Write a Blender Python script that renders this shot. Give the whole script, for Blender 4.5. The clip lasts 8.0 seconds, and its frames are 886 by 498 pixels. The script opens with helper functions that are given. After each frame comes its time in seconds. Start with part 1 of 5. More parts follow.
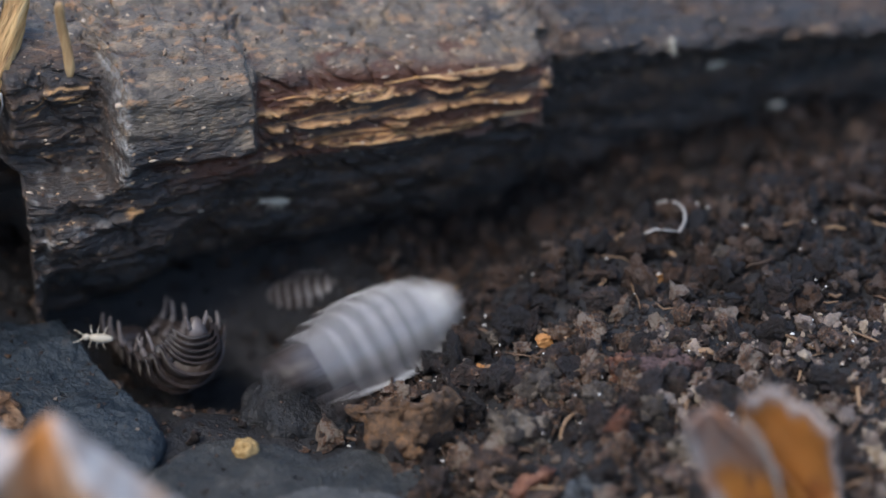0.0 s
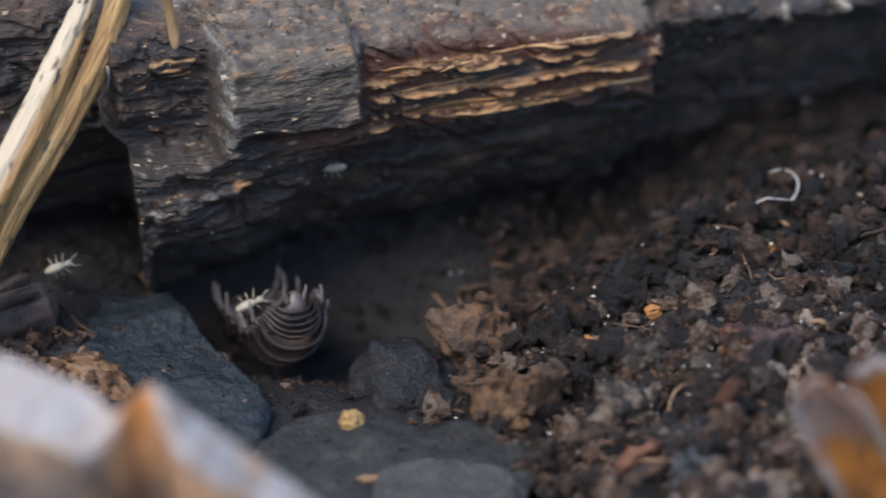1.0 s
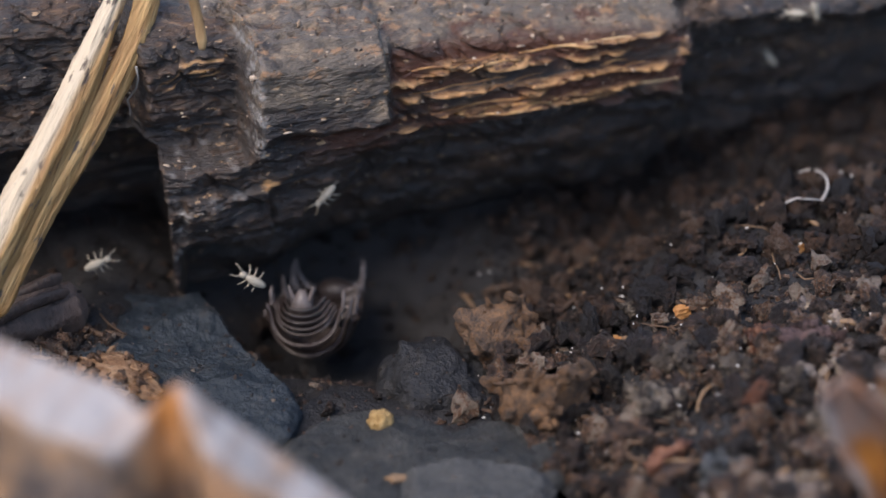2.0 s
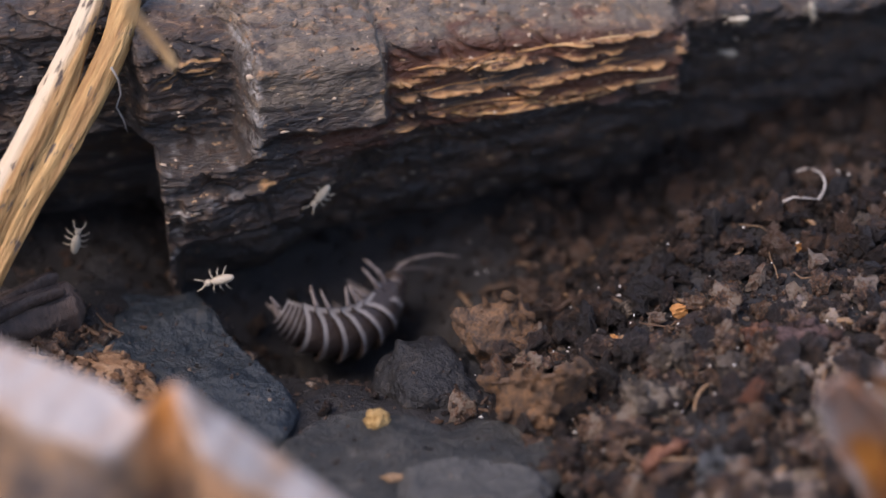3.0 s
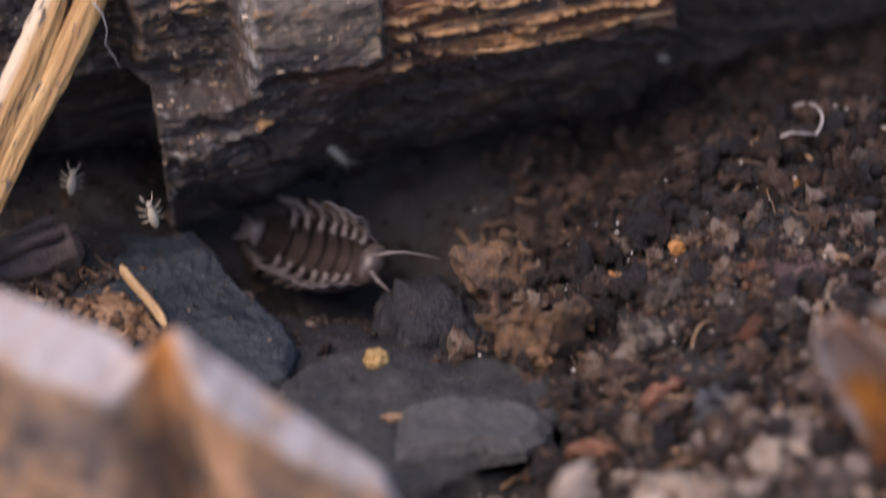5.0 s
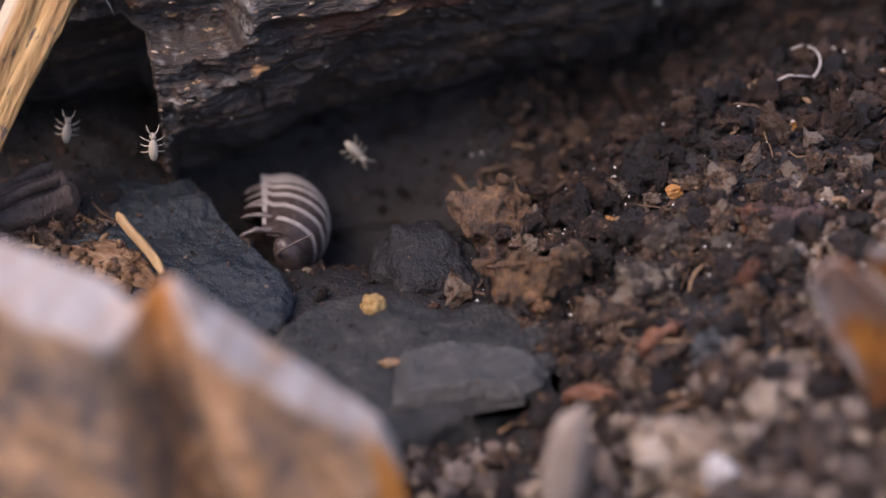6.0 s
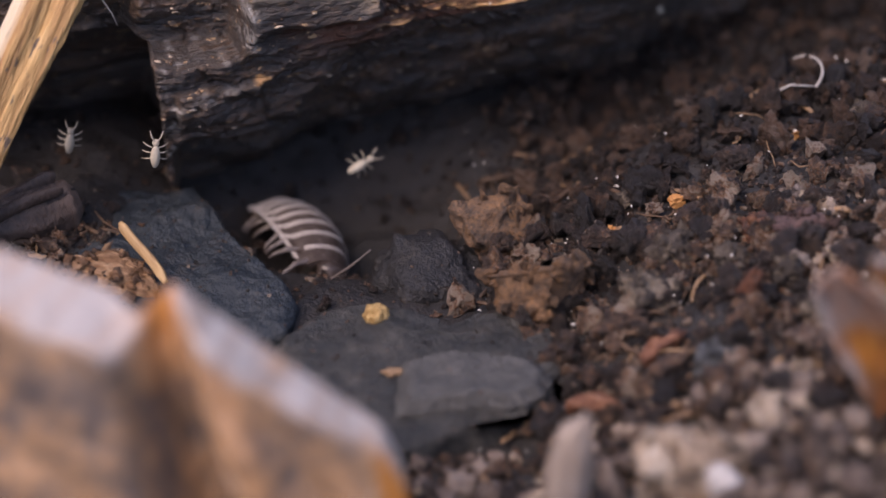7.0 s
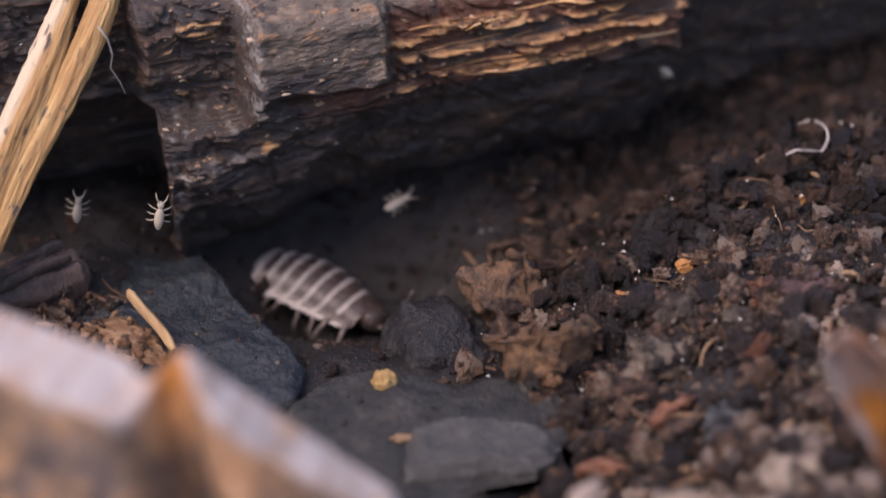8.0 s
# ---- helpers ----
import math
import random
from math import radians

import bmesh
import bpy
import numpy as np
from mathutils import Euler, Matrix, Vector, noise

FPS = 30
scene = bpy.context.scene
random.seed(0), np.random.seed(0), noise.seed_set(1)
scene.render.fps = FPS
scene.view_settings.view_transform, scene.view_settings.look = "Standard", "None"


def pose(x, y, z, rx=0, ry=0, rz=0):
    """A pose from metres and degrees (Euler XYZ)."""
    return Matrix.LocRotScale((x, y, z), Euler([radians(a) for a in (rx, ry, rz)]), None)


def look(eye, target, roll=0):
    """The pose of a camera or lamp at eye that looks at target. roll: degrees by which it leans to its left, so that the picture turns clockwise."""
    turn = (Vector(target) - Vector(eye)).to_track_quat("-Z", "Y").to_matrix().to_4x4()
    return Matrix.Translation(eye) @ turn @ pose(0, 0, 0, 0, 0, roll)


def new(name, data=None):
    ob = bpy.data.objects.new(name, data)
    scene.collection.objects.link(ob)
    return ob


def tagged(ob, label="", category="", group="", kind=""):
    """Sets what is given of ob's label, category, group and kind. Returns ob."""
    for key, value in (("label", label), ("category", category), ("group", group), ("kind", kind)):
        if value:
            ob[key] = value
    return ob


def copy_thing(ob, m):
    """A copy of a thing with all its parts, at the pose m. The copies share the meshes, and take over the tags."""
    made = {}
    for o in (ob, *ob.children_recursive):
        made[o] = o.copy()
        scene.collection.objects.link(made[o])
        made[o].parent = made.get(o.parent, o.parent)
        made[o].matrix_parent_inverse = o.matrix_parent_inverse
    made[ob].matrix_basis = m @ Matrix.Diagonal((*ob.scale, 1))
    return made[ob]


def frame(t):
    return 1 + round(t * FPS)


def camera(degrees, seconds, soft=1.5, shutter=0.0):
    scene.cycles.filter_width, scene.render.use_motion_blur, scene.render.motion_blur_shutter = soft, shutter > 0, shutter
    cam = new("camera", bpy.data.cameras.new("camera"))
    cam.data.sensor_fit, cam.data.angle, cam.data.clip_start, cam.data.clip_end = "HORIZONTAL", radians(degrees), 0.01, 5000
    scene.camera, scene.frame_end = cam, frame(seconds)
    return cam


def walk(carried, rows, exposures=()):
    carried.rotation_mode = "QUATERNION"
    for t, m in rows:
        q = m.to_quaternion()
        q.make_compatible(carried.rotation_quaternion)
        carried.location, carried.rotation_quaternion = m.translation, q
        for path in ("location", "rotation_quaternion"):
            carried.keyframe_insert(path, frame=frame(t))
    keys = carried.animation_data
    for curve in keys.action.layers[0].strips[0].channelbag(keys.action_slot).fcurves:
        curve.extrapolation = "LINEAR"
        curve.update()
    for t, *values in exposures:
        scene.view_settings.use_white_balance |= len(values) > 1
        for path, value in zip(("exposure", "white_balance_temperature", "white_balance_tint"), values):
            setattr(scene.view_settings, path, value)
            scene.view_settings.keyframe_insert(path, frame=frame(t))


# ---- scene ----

MM = 0.001   # every plan number below is in millimetres

from mathutils.bvhtree import BVHTree

# ---- camera ----
cam = camera(25.0, 8.0, soft=1.5, shutter=0.5)
PATH = [
    (0.00, 4.98, -102.84, 72.90, 58.791, -2.631, -3.775),
    (0.25, 5.25, -102.75, 72.80, 58.620, -2.520, -3.610),
    (0.50, 5.65, -102.60, 72.63, 58.401, -1.951, -2.875),
    (1.00, 6.42, -102.17, 72.19, 57.989, -0.448, -0.761),
    (1.50, 6.50, -102.28, 72.21, 58.000, -0.000, 0.000),
    (3.00, 6.76, -102.26, 72.02, 58.053, 0.039, -0.023),
    (3.50, 6.66, -102.25, 72.12, 57.851, -0.082, -0.119),
    (4.00, 6.68, -102.08, 72.19, 57.710, -0.053, -0.171),
    (4.50, 6.79, -102.17, 72.23, 57.570, -0.083, -0.101),
    (4.70, 6.82, -102.10, 72.35, 57.360, 0.000, -0.120),
    (4.90, 6.90, -101.95, 72.70, 56.650, 0.250, -0.200),
    (5.00, 6.94, -101.87, 72.87, 55.865, 0.456, -0.269),
    (5.20, 6.75, -101.90, 72.80, 54.780, 0.720, -0.600),
    (5.50, 6.95, -101.80, 72.72, 54.270, 0.740, -0.460),
    (6.50, 7.26, -101.70, 72.69, 54.390, 0.741, -0.407),
    (7.00, 7.11, -101.76, 72.78, 54.570, 0.754, -0.395),
    (7.50, 6.83, -102.02, 72.82, 55.411, 0.965, -0.417),
    (8.00, 6.72, -102.01, 72.54, 56.625, 1.007, -0.519),
]
walk(cam, [(t, pose(x * MM, y * MM, z * MM, rx, ry, rz)) for t, x, y, z, rx, ry, rz in PATH],
     exposures=[(0.0, 0.14, 6500, 9), (1.7, 0.14, 6900, 13), (2.9, 0.14, 7350, 23), (5.0, 0.14, 7600, 28), (8.0, 0.14, 7650, 31)])
cam.data.dof.use_dof = True
cam.data.dof.focus_distance = 0.122
cam.data.dof.aperture_fstop = 21.0

# ---- light ----
world = bpy.data.worlds.new("world")
scene.world = world
world.use_nodes = True
wn, wl = world.node_tree.nodes, world.node_tree.links
sky = wn.new("ShaderNodeTexSky")
sky.sky_type, sky.sun_disc = "NISHITA", False
sky.sun_elevation, sky.sun_rotation = radians(56), radians(-134)
wl.new(sky.outputs[0], wn["Background"].inputs[0])
wn["Background"].inputs[1].default_value = 0.33
sun = new("sun", bpy.data.lights.new("sun", "SUN"))
sun.data.energy, sun.data.angle, sun.data.color = 2.5, radians(30), (1.0, 0.94, 0.86)
sun.matrix_world = look((-0.40, -0.39, 0.83), (0, 0, 0))


# ---- noise for shapes ----
def vnoise(x, y, z, seed=0):
    """Smooth value noise from -1 to 1 over arrays."""
    x, y, z = np.broadcast_arrays(np.asarray(x, float), np.asarray(y, float), np.asarray(z, float))
    ix, iy, iz = (np.floor(a).astype(np.int64) for a in (x, y, z))
    fx, fy, fz = x - ix, y - iy, z - iz
    fx, fy, fz = (a * a * (3 - 2 * a) for a in (fx, fy, fz))

    def h(a, b, c):
        n = (a * 374761393 + b * 668265263 + c * 1440662683 + seed * 97531) & 0xFFFFFFFF
        n = ((n ^ (n >> 13)) * 1274126177) & 0xFFFFFFFF
        n = ((n ^ (n >> 15)) * 668265263) & 0xFFFFFFFF
        return ((n ^ (n >> 16)) & 0xFFFF) / 32767.5 - 1

    def mix(a, b, f):
        return a + (b - a) * f
    low = mix(mix(h(ix, iy, iz), h(ix + 1, iy, iz), fx), mix(h(ix, iy + 1, iz), h(ix + 1, iy + 1, iz), fx), fy)
    high = mix(mix(h(ix, iy, iz + 1), h(ix + 1, iy, iz + 1), fx), mix(h(ix, iy + 1, iz + 1), h(ix + 1, iy + 1, iz + 1), fx), fy)
    return mix(low, high, fz)


def fbm(x, y, z, octaves=4, seed=0):
    total, amp = 0, 0.55
    for k in range(octaves):
        total = total + amp * vnoise(x * 2 ** k, y * 2 ** k, z * 2 ** k, seed + k)
        amp *= 0.5
    return total


def smooth(a, b, x):
    t = np.clip((np.asarray(x, float) - a) / (b - a), 0, 1)
    return t * t * (3 - 2 * t)


# ---- materials ----
def nodes_of(name):
    m = bpy.data.materials.new(name)
    m.use_nodes = True
    return m, m.node_tree.nodes, m.node_tree.links, m.node_tree.nodes["Principled BSDF"]


def earthy(name, cols, coarse, fine, rough=0.8, bump=0.6, stretch=(1, 1, 1), spread=0.0, rand="", spec=0.4, depth=0.1, contrast=1.6, sheen=0.0, subs=0.0):
    """A grainy natural surface: colours ramped over two scales of noise (per mm), with relief and uneven gloss."""
    m, n, l, b = nodes_of(name)
    co = n.new("ShaderNodeTexCoord")
    mp = n.new("ShaderNodeMapping")
    mp.inputs["Scale"].default_value = [1000 * s for s in stretch]
    l.new(co.outputs["Object"], mp.inputs["Vector"])
    vec = mp.outputs[0]
    rnd = None
    if rand:
        rn = n.new("ShaderNodeNewGeometry" if rand == "island" else "ShaderNodeObjectInfo")
        rnd = rn.outputs["Random Per Island" if rand == "island" else "Random"]
        add = n.new("ShaderNodeVectorMath")
        add.operation = "MULTIPLY_ADD"
        add.inputs[1].default_value = (1, 1, 1)
        l.new(vec, add.inputs[0])
        sc = n.new("ShaderNodeVectorMath")
        sc.operation = "SCALE"
        sc.inputs[0].default_value = (37, 53, 71)
        l.new(rnd, sc.inputs["Scale"])
        l.new(sc.outputs[0], add.inputs[2])
        vec = add.outputs[0]
    noises = []
    for scale, detail in ((coarse, 5), (fine, 4)):
        t = n.new("ShaderNodeTexNoise")
        t.inputs["Scale"].default_value, t.inputs["Detail"].default_value, t.inputs["Roughness"].default_value = scale, detail, 0.62
        l.new(vec, t.inputs["Vector"])
        noises.append(t.outputs["Fac"])

    def mth(op, a, c):
        k = n.new("ShaderNodeMath")
        k.operation = op
        for i, v in enumerate((a, c)):
            if isinstance(v, (int, float)):
                k.inputs[i].default_value = v
            else:
                l.new(v, k.inputs[i])
        return k.outputs[0]
    fac = mth("ADD", mth("MULTIPLY", noises[0], 0.6), mth("MULTIPLY", noises[1], 0.4))
    fac = mth("ADD", mth("MULTIPLY", mth("SUBTRACT", fac, 0.5), contrast), 0.5)
    if rnd is not None and spread:
        fac = mth("ADD", fac, mth("MULTIPLY", mth("SUBTRACT", rnd, 0.5), spread))
    ramp = n.new("ShaderNodeValToRGB")
    el = ramp.color_ramp.elements
    while len(el) < len(cols):
        el.new(0.5)
    for i, c in enumerate(cols):
        el[i].position = 0.12 + 0.76 * i / (len(cols) - 1)
        el[i].color = (*c, 1)
    l.new(fac, ramp.inputs[0])
    l.new(ramp.outputs[0], b.inputs["Base Color"])
    l.new(mth("ADD", mth("MULTIPLY", noises[1], 0.35), rough - 0.17), b.inputs["Roughness"])
    b.inputs["Specular IOR Level"].default_value = spec
    if subs:
        b.inputs["Subsurface Weight"].default_value = subs
        b.inputs["Subsurface Radius"].default_value = (0.0006, 0.0003, 0.0002)
    bp = n.new("ShaderNodeBump")
    bp.inputs["Strength"].default_value, bp.inputs["Distance"].default_value = bump, depth * MM
    l.new(mth("ADD", mth("MULTIPLY", noises[0], 0.5), noises[1]), bp.inputs["Height"])
    l.new(bp.outputs[0], b.inputs["Normal"])
    return m


SOIL = [(0.011, 0.0115, 0.013), (0.014, 0.0140, 0.0155), (0.020, 0.018, 0.0175), (0.05, 0.035, 0.027)]
CRUMB = [(0.019, 0.0155, 0.0150), (0.024, 0.0175, 0.0160), (0.032, 0.0215, 0.018), (0.050, 0.031, 0.0235), (0.076, 0.055, 0.045), (0.16, 0.072, 0.032), (0.24, 0.19, 0.15)]
m_soil = earthy("dark_damp_soil", SOIL, 0.45, 3.0, 0.58, 1.0, depth=0.3)
m_crumb = earthy("soil_crumbs", CRUMB, 1.3, 6.5, 0.36, 1.0, spec=0.5, spread=0.8, rand="island", depth=0.5, contrast=2.7)
# crumb colours darkened to stand in for the log's shade on the bank
SHADED = [(0.012, 0.0098, 0.0095), (0.013, 0.0100, 0.0095), (0.014, 0.0100, 0.0092), (0.019, 0.0122, 0.0098), (0.026, 0.0165, 0.0122), (0.060, 0.028, 0.0135), (0.085, 0.06, 0.047)]
m_shaded = earthy("shaded_soil_crumbs", SHADED, 1.3, 6.5, 0.5, 1.0, spread=0.8, rand="island", depth=0.4, contrast=2.0)
m_shaded_piece = earthy("shaded_soil_lump", SHADED, 1.3, 6.5, 0.5, 1.0, spread=0.75, rand="object", depth=0.4, contrast=2.0)
m_piece = earthy("soil_lump", CRUMB, 1.3, 6.5, 0.42, 1.0, spec=0.5, spread=0.75, rand="object", depth=0.5, contrast=2.7)
m_fibre = earthy("plant_fibre", [(0.045, 0.027, 0.017), (0.10, 0.058, 0.034), (0.24, 0.15, 0.085)], 0.8, 5, 0.7, 0.5, spread=0.9, rand="island", depth=0.1)
m_rock = earthy("brown_clay_rock", [(0.036, 0.028, 0.025), (0.085, 0.058, 0.042), (0.18, 0.105, 0.062), (0.29, 0.155, 0.075), (0.34, 0.24, 0.165)], 0.8, 5.0, 0.6, 1.0, depth=0.4, rand="object", spread=0.2, contrast=1.9)
m_slate = earthy("blue_grey_slate", [(0.013, 0.0155, 0.017), (0.024, 0.027, 0.029), (0.042, 0.0425, 0.041), (0.09, 0.086, 0.079)], 0.5, 4.2, 0.46, 1.0, depth=0.32, contrast=2.3)
m_blueslate = earthy("dark_blue_slate", [(0.009, 0.014, 0.019), (0.015, 0.023, 0.031), (0.026, 0.034, 0.041), (0.065, 0.05, 0.04)], 0.5, 2.6, 0.5, 1.0, depth=0.35, contrast=2.0)
m_darkstone = earthy("dark_stone", [(0.010, 0.0105, 0.012), (0.014, 0.0145, 0.0165), (0.022, 0.0215, 0.022), (0.05, 0.042, 0.036)], 0.5, 3.0, 0.5, 1.0, depth=0.35, contrast=2.3)
m_wood = earthy("dark_rotten_wood", [(0.022, 0.018, 0.017), (0.05, 0.036, 0.031), (0.105, 0.072, 0.057), (0.24, 0.175, 0.14)], 0.4, 1.7, 0.6, 1.0, stretch=(0.22, 1, 1), depth=0.35, contrast=1.9)
m_straw = earthy("straw_stalk", [(0.11, 0.05, 0.018), (0.32, 0.17, 0.06), (0.49, 0.30, 0.12), (0.60, 0.43, 0.23)], 0.7, 3.0, 0.55, 1.0, stretch=(1, 1, 0.10), depth=0.28, contrast=2.1)
m_leaf = earthy("dry_brown_leaf", [(0.075, 0.066, 0.066), (0.15, 0.112, 0.09), (0.27, 0.17, 0.105), (0.39, 0.225, 0.12), (0.46, 0.38, 0.32)], 0.16, 0.8, 0.42, 0.6, depth=0.4, spec=0.6, contrast=2.7)
m_leaf_pale = earthy("pale_leaf_side", [(0.14, 0.10, 0.08), (0.26, 0.21, 0.175), (0.36, 0.31, 0.27)], 0.3, 1.8, 0.5, 0.35, depth=0.12, contrast=1.4)
m_leaf_orange = earthy("orange_leaf", [(0.05, 0.035, 0.03), (0.12, 0.05, 0.025), (0.27, 0.09, 0.022), (0.36, 0.17, 0.07)], 0.22, 1.4, 0.5, 0.35, depth=0.12, contrast=2.2)
m_ochre = earthy("ochre_grain", [(0.17, 0.09, 0.03), (0.33, 0.20, 0.07), (0.45, 0.30, 0.125), (0.54, 0.42, 0.25)], 1.1, 5.0, 0.6, 1.0, depth=0.2, contrast=2.2)
m_white = earthy("white_grain", [(0.55, 0.52, 0.48), (0.8, 0.78, 0.74)], 1.2, 5.0, 0.4, 0.4, depth=0.08)
m_redchip = earthy("red_brown_bark", [(0.035, 0.017, 0.012), (0.10, 0.040, 0.024), (0.19, 0.080, 0.045), (0.27, 0.15, 0.095)], 0.9, 4.5, 0.6, 1.0, contrast=2.4, stretch=(1, 1, 0.4), depth=0.2, rand="object", spread=0.5)
m_shell = earthy("isopod_shell", [(0.020, 0.014, 0.0135), (0.032, 0.023, 0.0205), (0.046, 0.034, 0.030), (0.062, 0.048, 0.043), (0.20, 0.175, 0.155)], 1.0, 5.0, 0.36, 0.2, depth=0.06, spec=0.42, contrast=2.0)
m_rim = earthy("pale_shell_rim", [(0.19, 0.168, 0.155), (0.34, 0.31, 0.288)], 1.5, 6.0, 0.42, 0.15, depth=0.05, spec=0.5)
m_limb = earthy("isopod_limb", [(0.075, 0.060, 0.057), (0.17, 0.145, 0.135)], 1.2, 4.0, 0.45, 0.1, depth=0.04, spec=0.5)
m_tail = earthy("springtail_skin", [(0.30, 0.26, 0.20), (0.50, 0.45, 0.36)], 1.5, 5.0, 0.5, 0.15, depth=0.03)


# ---- mesh helpers ----
def mesh_of(name, verts, faces, mats, slots=None, flat=False, zones=None):
    """A mesh from vertices in millimetres; zones: values at the vertices that tell kinds of surface apart."""
    me = bpy.data.meshes.new(name)
    me.from_pydata((np.asarray(verts, float) * MM).tolist(), [], faces)
    for m in mats if isinstance(mats, (list, tuple)) else [mats]:
        me.materials.append(m)
    if slots is not None:
        me.polygons.foreach_set("material_index", np.asarray(slots, np.int32))
    me.polygons.foreach_set("use_smooth", np.full(len(me.polygons), not flat))
    for key, values in (zones or {}).items():
        me.attributes.new(key, "FLOAT", "POINT").data.foreach_set("value", np.asarray(values, np.float32).ravel())
    me.update()
    return me


def part(name, me, parent=None, label="", at=None):
    ob = new(name, me)
    ob.parent = parent
    if at is not None:
        ob.matrix_basis = at
    return tagged(ob, label)


def at_mm(x, y, z, rx=0, ry=0, rz=0):
    return pose(x * MM, y * MM, z * MM, rx, ry, rz)


def grid_faces(nu, nv, wrap=False, start=0):
    """Quads over nu rows of nv points."""
    out = []
    for i in range(nu - 1):
        for j in range(nv if wrap else nv - 1):
            k = (j + 1) % nv
            out.append((start + i * nv + j, start + i * nv + k, start + (i + 1) * nv + k, start + (i + 1) * nv + j))
    return out


def tube(path, radii, sides=8, wob=0.0, seed=0, start=0, closed=True):
    """Vertices and faces of a round limb along a path of points."""
    path = [Vector(p) for p in path]
    verts, ref = [], Vector((0.13, 0.31, 0.94))
    for i, p in enumerate(path):
        d = (path[min(i + 1, len(path) - 1)] - path[max(i - 1, 0)]).normalized()
        a = d.cross(ref if abs(d.dot(ref)) < 0.95 else Vector((1, 0, 0))).normalized()
        c = d.cross(a)
        for k in range(sides):
            th = 2 * math.pi * k / sides
            r = radii[i] * (1 + wob * float(vnoise(math.cos(th) * 2.2 + 9, math.sin(th) * 2.2, i * 0.35 + seed * 7.7, seed)))
            verts.append(tuple(p + a * (r * math.cos(th)) + c * (r * math.sin(th))))
    faces = grid_faces(len(path), sides, True, start)
    if closed:
        faces.append(tuple(start + k for k in reversed(range(sides))))
        faces.append(tuple(start + (len(path) - 1) * sides + k for k in range(sides)))
    return verts, faces


def ball_points(level):
    bm = bmesh.new()
    bmesh.ops.create_icosphere(bm, subdivisions=level, radius=1)
    v = np.array([x.co[:] for x in bm.verts])
    f = [[x.index for x in q.verts] for q in bm.faces]
    bm.free()
    return v, f


BALLS = {k: ball_points(k) for k in (1, 2, 3, 4, 5)}


def lump(level, size, rough, seed, scale=1.0, blocky=0.0, octaves=4):
    """A stone-like lump: a ball pushed in and out by noise, with half sizes in millimetres."""
    v, f = BALLS[level]
    size = np.asarray(size, float)
    p = v * (1 + rough * fbm(v[:, 0] * scale + seed * 3.1, v[:, 1] * scale + 5, v[:, 2] * scale - seed, octaves, seed))[:, None]
    if blocky:
        q = np.sign(p) * np.abs(p) ** (1 - blocky)
        p = q
    return p * size, f


# ---- ground ----
def ground_h(x, y):
    x, y = np.asarray(x, float), np.asarray(y, float)
    z = 4.2 * smooth(9, 25, x) + 2.2 * smooth(20, 42, x) + 0.07 * np.clip(y, 0, 30) * smooth(13, 28, x)
    z = z - 7.3 * np.exp(-((x - 0.5) / 8.5) ** 2 - ((y - 8.0) / 7.0) ** 2) + 1.6 * smooth(-9, -17, x)
    z = z - 1.2 * smooth(-10, -20, y) * smooth(26, 10, x) + 2.0 * smooth(-16, -30, y) * smooth(8, 24, x)
    foot = 0.3256 * (x + 4.9) - 0.9455 * (y - 6.0)                 # how far in front of the log
    z = z - 4.2 * smooth(8.5, -1.0, foot) * smooth(10, 20, x)
    near = smooth(160, 60, np.hypot(x, y))
    rough = 0.8 * fbm(x / 6, y / 6, 0.3, 3, 11) + 0.55 * fbm(x / 1.7, y / 1.7, 4.2, 4, 12)
    return z * near + rough * (0.35 + 0.65 * near)


def axis_steps(lo, hi, step, far):
    mid = np.arange(lo, hi + step / 2, step)
    out = np.geomspace(step * 2, far, 26)
    return np.concatenate([(lo - out)[::-1], mid, hi + out])


def build_ground():
    xs, ys = axis_steps(-28, 48, 0.33, 400), axis_steps(-42, 34, 0.33, 400)
    xs = np.concatenate([[-304], xs[np.abs(xs) < 300], [304]])           # the soil ends at the added boards
    ys = np.concatenate([[-234], ys[(ys > -230) & (ys < 160)], [164]])
    gx, gy = np.meshgrid(xs, ys)
    v = np.stack([gx, gy, ground_h(gx, gy)], -1).reshape(-1, 3)
    n = len(xs)
    i = (np.arange(len(ys) - 1)[:, None] * n + np.arange(n - 1)).ravel()
    f = np.stack([i, i + 1, i + n + 1, i + n], 1).tolist()
    return tagged(part("ground", mesh_of("ground", v, f, m_soil)), "dark damp crumbly soil with humus", "soil", kind="structure")


ground = build_ground()

# ---- unseen boards added to block low skylight ----
m_board = earthy("dark_board", [(0.10, 0.095, 0.09), (0.16, 0.15, 0.14)], 0.02, 0.2, 0.7, 0.3, depth=0.2)


def sky_board(name, x0, x1, y0, y1, top):
    v = [(x, y, z) for z in (-20, top) for x, y in ((x0, y0), (x1, y0), (x1, y1), (x0, y1))]
    f = [(3, 2, 1, 0), (4, 5, 6, 7), (0, 1, 5, 4), (1, 2, 6, 5), (2, 3, 7, 6), (3, 0, 4, 7)]
    return tagged(part(name, mesh_of(name, v, f, m_board)), "unseen dark board added to block low skylight", "wall", kind="structure")


sky_board("wall_south", -300, 300, -236, -230, 60)
sky_board("wall_north", -300, 300, 160, 166, 60)
sky_board("wall_west", -306, -300, -236, 166, 60)
sky_board("wall_east", 300, 306, -236, 166, 60)

# ---- rotten log ----
LOG = at_mm(-4.9, 6.0, 0, 0, 0, 19)


